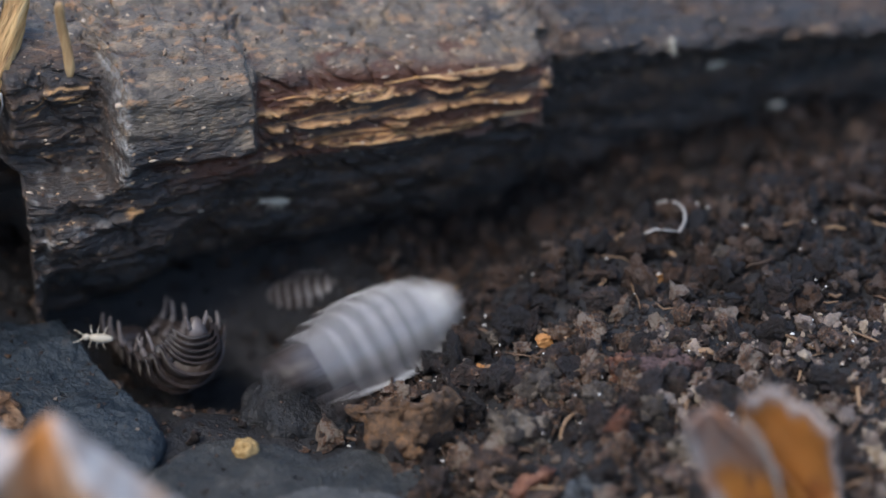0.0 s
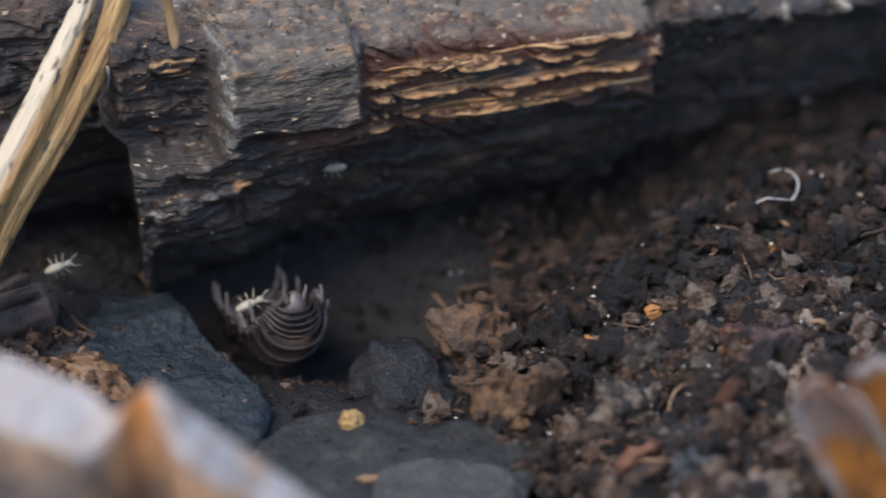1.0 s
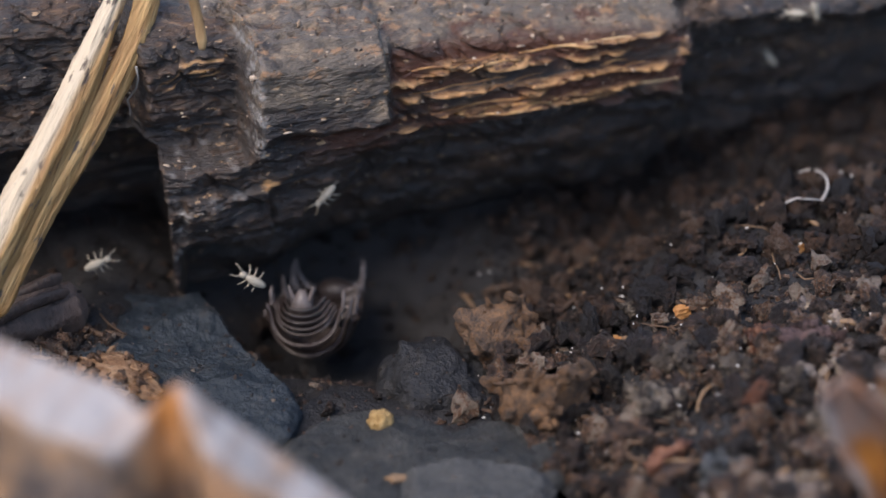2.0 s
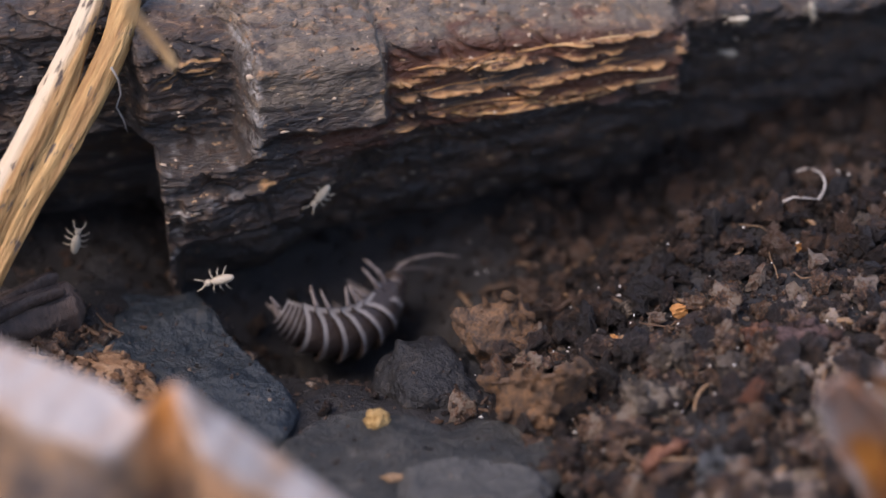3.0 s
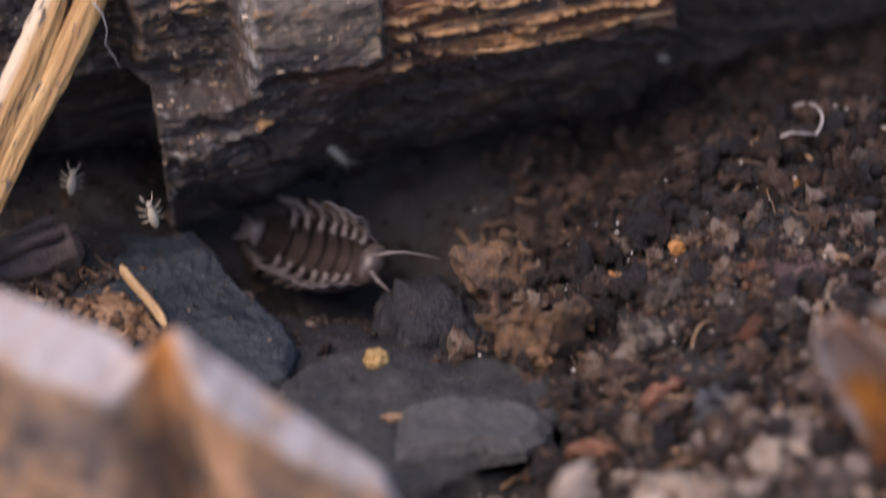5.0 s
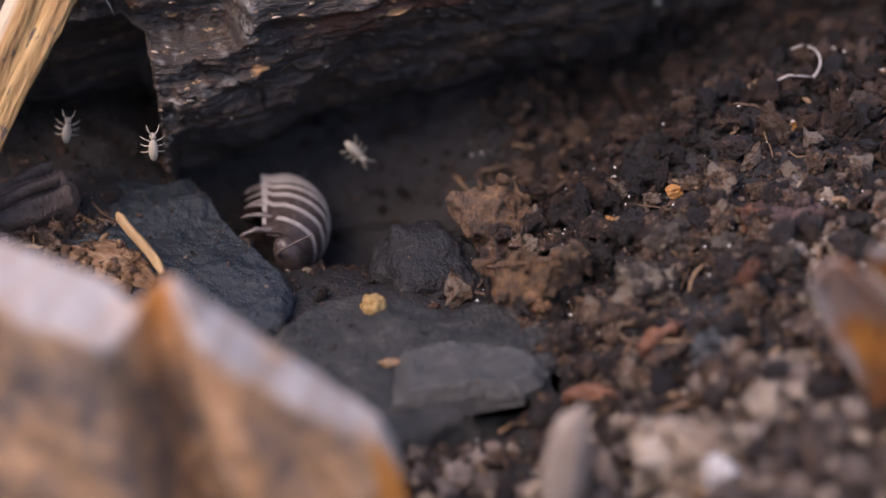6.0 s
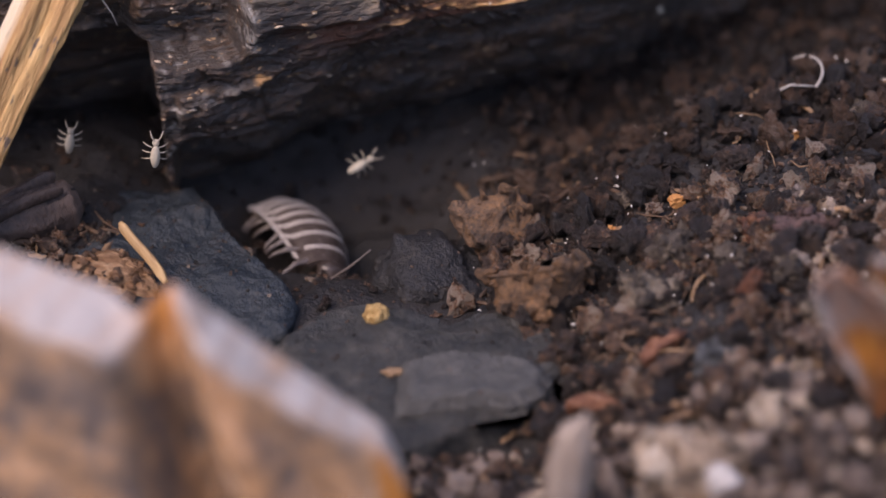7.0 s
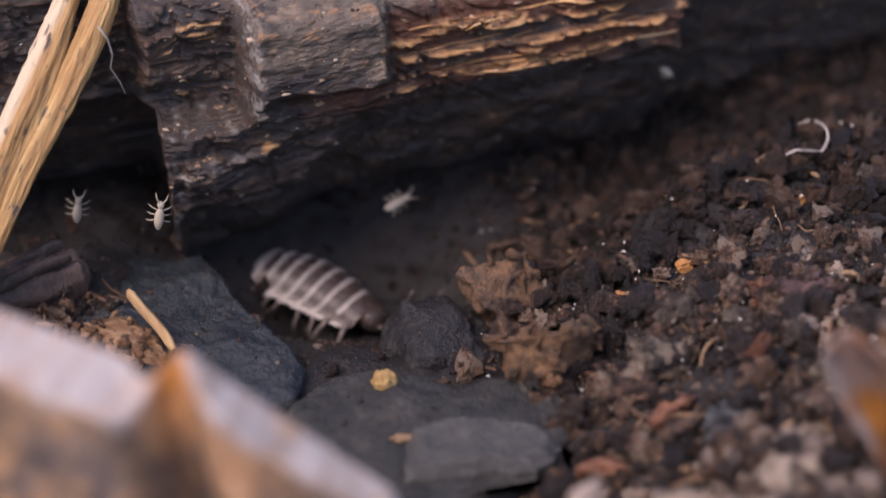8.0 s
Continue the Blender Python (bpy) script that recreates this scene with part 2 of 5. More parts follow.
def log_front(s, z):
    """How far the log's broken front stands out, along the log and up it."""
    top = 11.0 + 0.012 * s                                   # underside of the upper tier
    up = smooth(top - 0.3, top + 0.3, z + 0.6 * fbm(s / 4, z / 3, 1.0, 4, 21))
    shelf = smooth(-0.6, 0.1, s + 0.5 * fbm(z / 2.6, s / 4, 0, 2, 22)) * (1 - smooth(28.6, 30.4, s + 1.8 * fbm(z / 1.3, 2, s / 2, 4, 23)))
    left = smooth(-6.6, -6.0, s + 0.9 * fbm(z / 2, 3, s / 4, 4, 24))
    block = shelf * (1 - smooth(8.3, 8.7, s + 0.5 * fbm(z / 1.5, 3, 1, 3, 26)))
    right = smooth(29, 31, s)
    n_up = -5.6 + 2.9 * left + 2.7 * shelf + 0.6 * right - 0.52 * right * np.clip(17.0 - z, 0, 6)
    n_up = n_up + 1.25 * block * smooth(12.1, 13.4, z + 0.5 * fbm(s / 2, z / 2, 3, 3, 28)) - 0.7 * left * (1 - shelf) * smooth(14.5, 12, z) * (1 - right)
    # lower tier: a block of broken plank ends, then a long slanting underside
    low = smooth(-6.2, -5.7, s + 0.1 * (z - 8) + 0.8 * fbm(z / 1.6, 7, s / 3, 4, 25)) * (1 - smooth(0.0, 8.0, s - 0.9 * (z - 5)))
    n_low = -0.7 - ((0.45 + 0.25 * smooth(1, 8, s)) * np.clip(10.8 - z, 0, 10) + 1.1 * np.clip(0.8 - z, 0, 5)) * (1 - 0.5 * right) - 4.3 * right + 0.5 * fbm(s / 6, z / 3, 6, 3, 20)
    plank = smooth(8.9, 8.5, z + 0.3 * vnoise(s / 1.5, 1, 2, 27)) * smooth(5.6, 6.4, z) * smooth(-4.9, -4.5, s) * smooth(0.9, 0.2, s + 0.3 * vnoise(z, 3, 1, 19))
    n_block = -0.6 - 0.20 * np.clip(10.8 - z, 0, 12) + 0.75 * plank - 3.5 * smooth(4.6, 2.6, z + 0.12 * s) * smooth(-5.2, -3.8, s)
    n_low = n_low + (n_block - n_low) * low
    n_low = n_low - 9.0 * (1 - smooth(-7.2, -6.0, s + 0.5 * vnoise(z / 2, 2, 1, 18)))          # dark gap beside the log
    return n_low + (n_up - n_low) * up


RIDGES = [(14.1, 0.037, 8.7, 28.5, 0.27, 51), (12.1, 0.025, 13.2, 25.5, 0.21, 52), (12.65, 0.03, 17.0, 26.5, 0.12, 53), (15.9, 0.05, 11.2, 18.8, 0.52, 54),
          (15.8, 0.045, 19.3, 25.5, 0.15, 55), (15.2, 0.04, 8.7, 12.8, 0.30, 56), (11.7, 0.0, 8.4, 11.2, 0.16, 57), (16.8, 0.05, 20.5, 28.0, 0.16, 58)]


def strips(s, z):
    """Torn tan fibres that run along the upper shelf: ridges of wood left standing."""
    total = 0
    rs = np.random.RandomState(5)
    rows = list(RIDGES)
    for k in range(7):
        a = rs.uniform(8.7, 22)
        rows.append((rs.uniform(11.8, 17.0), rs.uniform(0.02, 0.05), a, a + rs.uniform(2, 7), rs.uniform(0.05, 0.11), 80 + 3 * k))
    for z0, rise, a, b, w, seed in rows:
        line = z0 + rise * (s - 14) + 0.22 * vnoise(s / 4.5, seed, 0, seed) + 0.06 * vnoise(s / 0.9, seed, 1, seed)
        wide = w * (0.6 + 0.35 * vnoise(s / 1.7, seed, 3, seed + 1) + 0.15 * vnoise(s / 0.5, seed, 5, seed + 2)) + 0.02
        total = np.maximum(total, smooth(1.3, 0.55, np.abs(z - line) / wide) * smooth(a, a + 1.0, s + 0.8 * vnoise(s, 1, seed)) * smooth(b, b - 1.5, s))
    return total * (0.35 + 0.65 * smooth(-0.45, 0.0, fbm(s / 1.1, z / 0.5, 6, 3, 59)))


def streaks(s, z):
    """Short bent tan fibres on the recessed step at the log's end."""
    total = 0
    for a, b, z0, bow in ((-3.9, -0.9, 16.9, 0.05), (-3.5, -1.7, 16.35, 0.05), (-2.9, -1.5, 15.95, 0.0), (-5.3, -4.0, 15.6, 0.55), (-4.9, -3.9, 15.2, 0.6), (-4.4, -2.9, 12.1, 0.1)):
        line = z0 + bow * (s - a) + 0.1 * vnoise(s * 2, z0, 0, 68)
        total = np.maximum(total, smooth(0.13, 0.04, np.abs(z - line)) * smooth(a - 0.2, a + 0.3, s) * smooth(b + 0.2, b - 0.3, s))
    return total


def build_log():
    ss = np.concatenate([np.arange(-60, -20, 1.0), np.arange(-20, 44, 0.15), np.arange(44, 64, 0.3), np.arange(64, 110, 1.2)])
    front = np.concatenate([np.arange(-9, 1, 0.25), np.arange(1, 19.0, 0.09)])
    back = np.concatenate([np.linspace(0.1, 9, 64), np.linspace(9.6, 40, 22)])
    s2, z2 = np.meshgrid(ss, front)
    n2 = log_front(s2, z2)
    fib = strips(s2, z2)
    bent = streaks(s2, z2)
    on_shelf = smooth(10.9, 11.5, z2) * smooth(8.4, 9.0, s2) * smooth(30, 28.5, s2)
    blk = smooth(-0.4, 0.2, s2) * smooth(8.8, 8.2, s2) * smooth(12.2, 13.5, z2)
    rid = 1 - np.abs(fbm(s2 / 9, z2 / 0.6, 2.0, 4, 32)) * 2.2
    chips = np.round(2.5 * fbm(s2 / 2.4, z2 / 1.5, 12, 3, 30)) / 2.5                    # broken cubes of decayed wood
    grain = 0.30 * fbm(s2 / 8, z2 / 1.1, n2 / 3, 4, 31) + 0.12 * rid * (1 - 0.8 * blk) + 0.45 * fbm(s2 / 1.5, z2 / 1.1, 5, 5, 33) * (1 - 0.45 * blk) + 0.40 * chips * (1 - 0.75 * blk)
    crack = smooth(0.06, 0.0, np.abs(fbm(s2 / 4.5 + 0.2 * z2, z2 / 5, 9, 3, 35)))
    n2 = n2 + grain * (1 - 0.62 * on_shelf) + 0.6 * fbm(s2 / 9, z2 / 6, 8, 3, 34) + 0.42 * fib + 0.08 * bent - 0.40 * on_shelf * (1 - fib) - 0.35 * crack * (1 - blk)
    zz = z2 - 0.08 * s2 * smooth(9, 19, z2) + 0.8 * smooth(-6.2, -9.0, s2) * smooth(12, 19, z2)
    zz = zz + 0.12 * fbm(s2 / 1.2, z2 / 1.2, 4, 3, 38)
    n2 = n2 - 1.7 * smooth(16.8, 19.2, z2) ** 2
    under = 0.35 * np.clip(-n2 - 1, 0, 9) * smooth(-9.5, -6.9, s2) * smooth(-5.4, -6.0, s2) * smooth(11.6, 10.6, z2)
    f = np.stack([s2 + under, -n2, zz], -1)
    # top side, running back from the front edge
    s3, b3 = np.meshgrid(ss, back)
    edge = f[-1]
    crack3 = smooth(0.06, 0.0, np.abs(fbm(s3 / 3.6, b3 / 2.4, 9, 4, 39)))
    plates = np.round(2 * fbm(s3 / 3.0, b3 / 1.8, 15, 3, 29)) / 2
    zt = edge[None, :, 2] + 0.30 * b3 ** 0.75 + 0.7 * fbm(s3 / 6, b3 / 3, 1, 4, 36) * smooth(0, 2, b3) + (0.32 * fbm(s3 / 1.3, b3 / 0.9, 3, 5, 37) + 0.35 * plates) * smooth(0, 0.5, b3) - 0.6 * crack3 * smooth(0, 1, b3) - 6.0 * smooth(22, 40, b3)
    keep_y = np.interp(ss, ss, np.convolve(edge[:, 1], np.ones(9) / 9, "same"))
    y3 = edge[None, :, 1] + b3 + (keep_y - edge[:, 1])[None, :] * smooth(0, 2, b3)
    t = np.stack([s3, y3, zt], -1)
    v = np.concatenate([f, t]).reshape(-1, 3)
    # kinds of surface: torn fibre, grey crust, red-brown wood
    block = smooth(-0.4, 0.2, s2) * smooth(8.8, 8.2, s2) * smooth(13.6, 15.2, z2 + 1.8 * fbm(s2 / 2, z2 / 2, 7, 3, 61))
    crust = np.concatenate([np.maximum(block, smooth(17.2, 18.4, z2) * smooth(31, 29, s2) * smooth(-1, 0, s2)), smooth(33, 28, s3) * smooth(-7, -2, s3)])
    blob = np.maximum(np.exp(-((s2 - 1.0) / 0.75) ** 2 - ((z2 - 9.0) / 0.5) ** 2) * 1.6, 0.9 * np.exp(-((s2 - 8.1) / 0.35) ** 2 - ((z2 - 15.4) / 0.6) ** 2))
    blob = np.maximum(blob, 0.75 * np.exp(-((s2 - 29.0) / 0.8) ** 2 - ((z2 - 15.5) / 2.5) ** 2))
    torn = np.concatenate([np.maximum(np.maximum(fib, bent), smooth(0.35, 0.75, blob * (0.7 + 0.9 * fbm(s2 / 0.5, z2 / 0.4, 1, 3, 62)))), np.zeros_like(s3)])
    rim = smooth(0.5, 0.1, np.abs(s2 - 0.05)) * smooth(10.8, 11.5, z2) + smooth(0.9, 0.2, np.abs(s2 + 5.5 - 0.06 * z2)) * smooth(2, 4, z2) * smooth(11.5, 10, z2) + 0.9 * np.exp(-((s2 + 2.6) / 1.6) ** 2 - ((z2 - 8.4) / 0.4) ** 2)
    rim = rim + 0.6 * smooth(0.5, 0.1, np.abs(z2 - 10.9 - 0.2 * vnoise(s2, 1, 1, 66))) * smooth(-6, -5, s2) * smooth(4, 2, s2)
    pale = np.concatenate([rim * smooth(0.0, 0.35, fbm(s2 / 0.7, z2 / 0.5, 4, 4, 63) + 0.1), 0 * s3])
    red = np.concatenate([np.maximum(on_shelf, 0.9 * smooth(1, 4, s2) * smooth(9.5, 10.8, z2) * smooth(13.5, 12.5, z2) * smooth(12, 8, s2)), np.zeros_like(s3)])
    rows, n = len(front) + len(back), len(ss)
    i = (np.arange(rows - 1)[:, None] * n + np.arange(n - 1)).ravel()
    faces = np.stack([i, i + 1, i + n + 1, i + n], 1).tolist()
    # close the back and the ends
    k = len(v)
    hind = np.stack([ss, np.full(n, 42.0), np.full(n, -9.0)], -1)
    v = np.concatenate([v, hind])
    last = (rows - 1) * n
    faces += [(last + j, last + j + 1, k + j + 1, k + j) for j in range(n - 1)]
    faces += [tuple(r * n for r in range(rows)) + (k,), tuple(r * n + n - 1 for r in reversed(range(rows))) + (k + n - 1,)]
    pad = np.zeros(n)
    zones = {"crust": np.append(crust.ravel(), pad), "torn": np.append(torn.ravel(), pad), "red": np.append(red.ravel(), pad), "pale": np.append(pale.ravel(), pad)}
    return tagged(part("rotten_log", mesh_of("rotten_log", v, faces, m_log, zones=zones), at=LOG), "dark rotten log with a broken fibrous front edge", "log")


def log_material():
    """Dark wet rotten wood, a grey crust on its top side and tan torn fibres along the upper shelf."""
    m = earthy("rotten_log_wood", [(0.032, 0.032, 0.034), (0.036, 0.033, 0.033), (0.044, 0.034, 0.029), (0.076, 0.046, 0.030), (0.17, 0.098, 0.056)], 0.6, 3.6, 0.39, 1.0, stretch=(0.35, 0.9, 1.0), depth=0.4, contrast=2.3, spec=0.5)
    n, l = m.node_tree.nodes, m.node_tree.links
    b = n["Principled BSDF"]
    col = b.inputs["Base Color"].links[0].from_socket
    co = n.new("ShaderNodeTexCoord")

    def zone(name):
        a = n.new("ShaderNodeAttribute")
        a.attribute_name = name
        return a.outputs["Fac"]

    def mul(a, c):
        k = n.new("ShaderNodeMath")
        k.operation = "MULTIPLY"
        l.new(a, k.inputs[0])
        l.new(c, k.inputs[1])
        return k.outputs[0]

    def noise_at(scale, detail, lo, hi):
        mp = n.new("ShaderNodeMapping")
        mp.inputs["Scale"].default_value = [1000 * a for a in scale]
        l.new(co.outputs["Object"], mp.inputs[0])
        t = n.new("ShaderNodeTexNoise")
        t.inputs["Scale"].default_value, t.inputs["Detail"].default_value, t.inputs["Roughness"].default_value = 1.0, detail, 0.62
        l.new(mp.outputs[0], t.inputs["Vector"])
        r = n.new("ShaderNodeMapRange")
        r.interpolation_type = "SMOOTHSTEP"
        r.inputs["From Min"].default_value, r.inputs["From Max"].default_value = lo, hi
        l.new(t.outputs["Fac"], r.inputs["Value"])
        return r.outputs[0]

    def over(base, colour, fac):
        k = n.new("ShaderNodeMix")
        k.data_type = "RGBA"
        l.new(fac, k.inputs["Factor"])
        l.new(base, k.inputs["A"])
        k.inputs["B"].default_value = (*colour, 1)
        return k.outputs["Result"]
    col = over(col, (0.095, 0.034, 0.017), mul(zone("red"), noise_at((0.12, 0.6, 0.7), 5, 0.36, 0.58)))
    crust = zone("crust")
    col = over(col, (0.125, 0.100, 0.076), mul(crust, noise_at((0.35, 0.35, 0.35), 6, 0.36, 0.54)))
    col = over(col, (0.25, 0.185, 0.125), mul(crust, noise_at((0.8, 1.1, 1.0), 7, 0.50, 0.66)))
    col = over(col, (0.28, 0.16, 0.085), mul(crust, noise_at((0.8, 1.2, 1.1), 5, 0.54, 0.66)))
    # convex edges tinted tan: the ridges' bright highlights put into the colour
    geo, edge_glint = n.new("ShaderNodeNewGeometry"), n.new("ShaderNodeMapRange")
    edge_glint.inputs["From Min"].default_value, edge_glint.inputs["From Max"].default_value = 0.54, 0.66
    l.new(geo.outputs["Pointiness"], edge_glint.inputs["Value"])
    col = over(col, (0.20, 0.125, 0.075), mul(edge_glint.outputs[0], noise_at((0.5, 0.8, 0.8), 5, 0.44, 0.60)))
    col = over(col, (0.27, 0.255, 0.24), mul(zone("pale"), noise_at((1.2, 1.5, 1.5), 4, 0.42, 0.56)))
    torn = mul(zone("torn"), noise_at((0.7, 1.4, 1.4), 5, 0.36, 0.55))
    col = over(col, (0.50, 0.275, 0.118), torn)
    col = over(col, (0.42, 0.27, 0.15), noise_at((1.1, 1.9, 2.2), 3, 0.645, 0.70))
    l.new(col, b.inputs["Base Color"])
    return m


m_log = log_material()
log = build_log()
m_torn = earthy("torn_tan_wood", [(0.10, 0.042, 0.018), (0.27, 0.125, 0.048), (0.48, 0.26, 0.10), (0.68, 0.47, 0.25)], 0.9, 3.5, 0.45, 0.6, stretch=(0.3, 1, 1), rand="object", spread=0.6, depth=0.15, contrast=2.0, spec=0.5)
m_flake = earthy("wood_flakes", [(0.03, 0.02, 0.016), (0.08, 0.05, 0.035), (0.20, 0.12, 0.07), (0.46, 0.36, 0.27)], 1.2, 5.0, 0.45, 0.6, rand="island", spread=1.2, depth=0.15)


def log_tree():
    me = log.data
    return BVHTree.FromPolygons([v.co / MM for v in me.vertices], [tuple(p.vertices) for p in me.polygons if len(p.vertices) == 4])


def dress_log():
    """Torn fibres that stand off the shelf, and flakes and dirt that cling to the wood."""
    tree, rs = log_tree(), np.random.RandomState(7)

    def front_at(a, z):
        hit = tree.ray_cast(Vector((a, -40, z)), Vector((0, 1, 0)))
        return hit[0]
    for k in range(16):
        a = rs.uniform(8.6, 25)
        ln = rs.uniform(2.0, 8.0)
        z0 = rs.choice([11.8, 12.2, 13.5, 13.7, 15.4]) + rs.uniform(-0.25, 0.25)
        rise, bow = rs.uniform(-0.02, 0.03), rs.uniform(-0.2, 0.2)
        pts = []
        for q in np.linspace(0, 1, 12):
            p = front_at(a + ln * q, z0 + rise * (a + ln * q - 14) + bow * math.sin(3 * q) + 0.07 * float(vnoise(a + ln * q, k, 0, 5)))
            if p is not None and a + ln * q < 29:
                pts.append((p.x, p.y - 0.02 - 0.22 * (q ** 4 if k % 3 else (1 - q) ** 4), p.z))
        if len(pts) < 6:
            continue
        ys = np.convolve([pts[0][1]] + [p[1] for p in pts] + [pts[-1][1]], [0.25, 0.5, 0.25], "valid")
        pts = [(p[0], y, p[2]) for p, y in zip(pts, ys)]
        r = rs.uniform(0.04, 0.10)
        part("torn_fibre", mesh_of("torn_fibre", *tube(pts, [r * (0.35 + 0.65 * math.sin(math.pi * (0.08 + 0.84 * i / (len(pts) - 1)))) * rs.uniform(0.75, 1.25) for i in range(len(pts))], 7, 0.25, k), m_torn), log)
    vs, fs, k = [], [], 0
    for i in range(1500):
        a, z = rs.uniform(-14, 44), rs.uniform(2.5, 18.5)
        p = front_at(a, z)
        if p is None:
            continue
        v, f = SHARDS[1][rs.randint(26)]
        r = 0.025 + 0.14 * rs.rand() ** 5
        v = (v * r * (rs.uniform(1, 2.6), 1, 0.8)) + (p.x, p.y - 0.3 * r, p.z)
        vs.append(v)
        fs.append(np.array(f) + k)
        k += len(v)
    for i in range(900):
        a, b = rs.uniform(-10, 31), rs.uniform(4, 22)
        hit = tree.ray_cast(Vector((a, b - 10, 60)), Vector((0, 0, -1)))[0]
        if hit is None:
            continue
        v, f = SHARDS[1][rs.randint(26)]
        v = v * (0.06 + 0.22 * rs.rand() ** 3) + hit
        vs.append(v)
        fs.append(np.array(f) + k)
        k += len(v)
    tagged(part("wood_flakes", mesh_of("wood_flakes", np.concatenate(vs), np.concatenate(fs).tolist(), m_flake), at=LOG), "small tan and pale flakes clinging to wood", "litter", kind="stuff")


# ---- stones and lumps on the soil ----
STONES = []


def on_stone(x, y):
    """The height of a flat stone's top at x, y, or None beside the stones."""
    best = None
    for tree in STONES:
        hit = tree.ray_cast(Vector((x, y, 30)), Vector((0, 0, -1)))
        if hit[0] is not None and hit[0].z > float(ground_h(x, y)) and (best is None or hit[0].z > best):
            best = hit[0].z
    return best


def stone(name, label, category, size, place, m, rough=0.35, seed=1, level=4, blocky=0.0, scale=1.4, turn=(0, 0, 0), group=""):
    v, f = lump(level, size, rough, seed, scale, blocky, 5)
    if name in ("slate_stone", "dark_stone"):
        place_m = pose(*place, *turn)
        STONES.append(BVHTree.FromPolygons([place_m @ Vector(q) for q in v], f))
    return tagged(part(name, mesh_of(name, v, f, m), at=at_mm(*place, *turn)), label, category, group)


def shard(level, seed, cuts=9, rough=0.28):
    """A crumb: a ball cut flat by random planes and roughened."""
    rs = np.random.RandomState(seed)
    v, f = BALLS[level]
    p = v.copy()
    for _ in range(cuts):
        d = rs.normal(size=3)
        d /= np.linalg.norm(d)
        over = np.clip(p @ d - rs.uniform(0.35, 0.85), 0, None)
        p = p - over[:, None] * d
    p = p * (1 + rough * fbm(v[:, 0] * 2.3 + seed, v[:, 1] * 2.3, v[:, 2] * 2.3, 4, seed))[:, None]
    return p * rs.uniform(0.65, 1.3, 3), f


SHARDS = {lev: [shard(lev, 100 + k, rough=0.6 if lev == 1 else 0.65) for k in range(26)] for lev in (1, 2, 3)}


dress_log()


def clod_mesh(name, size, count, seed, m, core=0.72, grain=(0.16, 0.5), level=2):
    """A crumbly clod: a rough core grown over with crumbs that stick to it."""
    rs = np.random.RandomState(seed)
    size = np.asarray(size, float)
    cv, cf = lump(4, size * core, 0.7, seed, 1.7, 0.1, 5)
    vs, fs, k = [cv], [np.array(cf)], len(cv)
    for i in range(count):
        base = cv[rs.randint(len(cv))]
        p, f = SHARDS[level][rs.randint(26)]
        r = size.mean() * (grain[0] + (grain[1] - grain[0]) * rs.rand() ** 2.2)
        p = (p * r) @ np.array(Euler(rs.uniform(0, 6.28, 3)).to_matrix()).T + base * rs.uniform(0.85, 1.08)
        vs.append(p)
        fs.append(np.array(f) + k)
        k += len(p)
    return mesh_of(name, np.concatenate(vs), np.concatenate(fs).tolist(), m)


def rock(label, size, place, seed, count, turn):
    """A clay rock: a rough core with its crumbs as parts."""
    rs = np.random.RandomState(seed)
    size = np.asarray(size, float)
    cv, cf = shard(5, seed, 13, 0.30)
    cv = cv / np.abs(cv).max(0) * size
    cv = cv * (1 + 0.05 * np.round(2.5 * fbm(cv[:, 0], cv[:, 1], cv[:, 2], 3, seed + 1)))[:, None]
    root = tagged(new("clay_rock"), label, "rock")
    root.matrix_basis = at_mm(*place, *turn)
    part("core", mesh_of("core", cv, cf, m_rock), root)
    for i in range(count):
        b = cv[rs.randint(len(cv))] * rs.uniform(0.88, 1.02)
        ob = part("crumb", ROCK_BITS[rs.randint(len(ROCK_BITS))], root, at=at_mm(*b, *rs.uniform(0, 360, 3)))
        r = size.mean() * (0.04 + 0.17 * rs.rand() ** 2.5)
        ob.scale = (r * rs.uniform(0.8, 1.6), r, r * rs.uniform(0.45, 1.0))
    return root


BITS = {}


def clod(name, label, category, size, place, m, seed, count=60, turn=(0, 0, 0), group=""):
    """A crumbly clod: a rough core with the crumbs that stick to it as parts."""
    rs = np.random.RandomState(seed)
    size = np.asarray(size, float)
    if m.name not in BITS:
        BITS[m.name] = [mesh_of("crumb", *SHARDS[3 if k < 5 else 2][k], m) for k in range(10)]
    cv, cf = lump(4, size * 0.8, 0.75, seed, 1.7, 0.1, 5)
    root = tagged(new(name), label, category, group)
    root.matrix_basis = at_mm(*place, *turn)
    part("core", mesh_of("core", cv, cf, m), root)
    for k in range(count):
        r = size.mean() * (0.10 + 0.30 * rs.rand() ** 2.2)
        ob = part("crumb", BITS[m.name][rs.randint(10)], root, at=at_mm(*(cv[rs.randint(len(cv))] * rs.uniform(0.88, 1.04)), *rs.uniform(0, 360, 3)))
        ob.scale = (r, r * rs.uniform(0.7, 1.2), r * rs.uniform(0.6, 1.0))
    return root


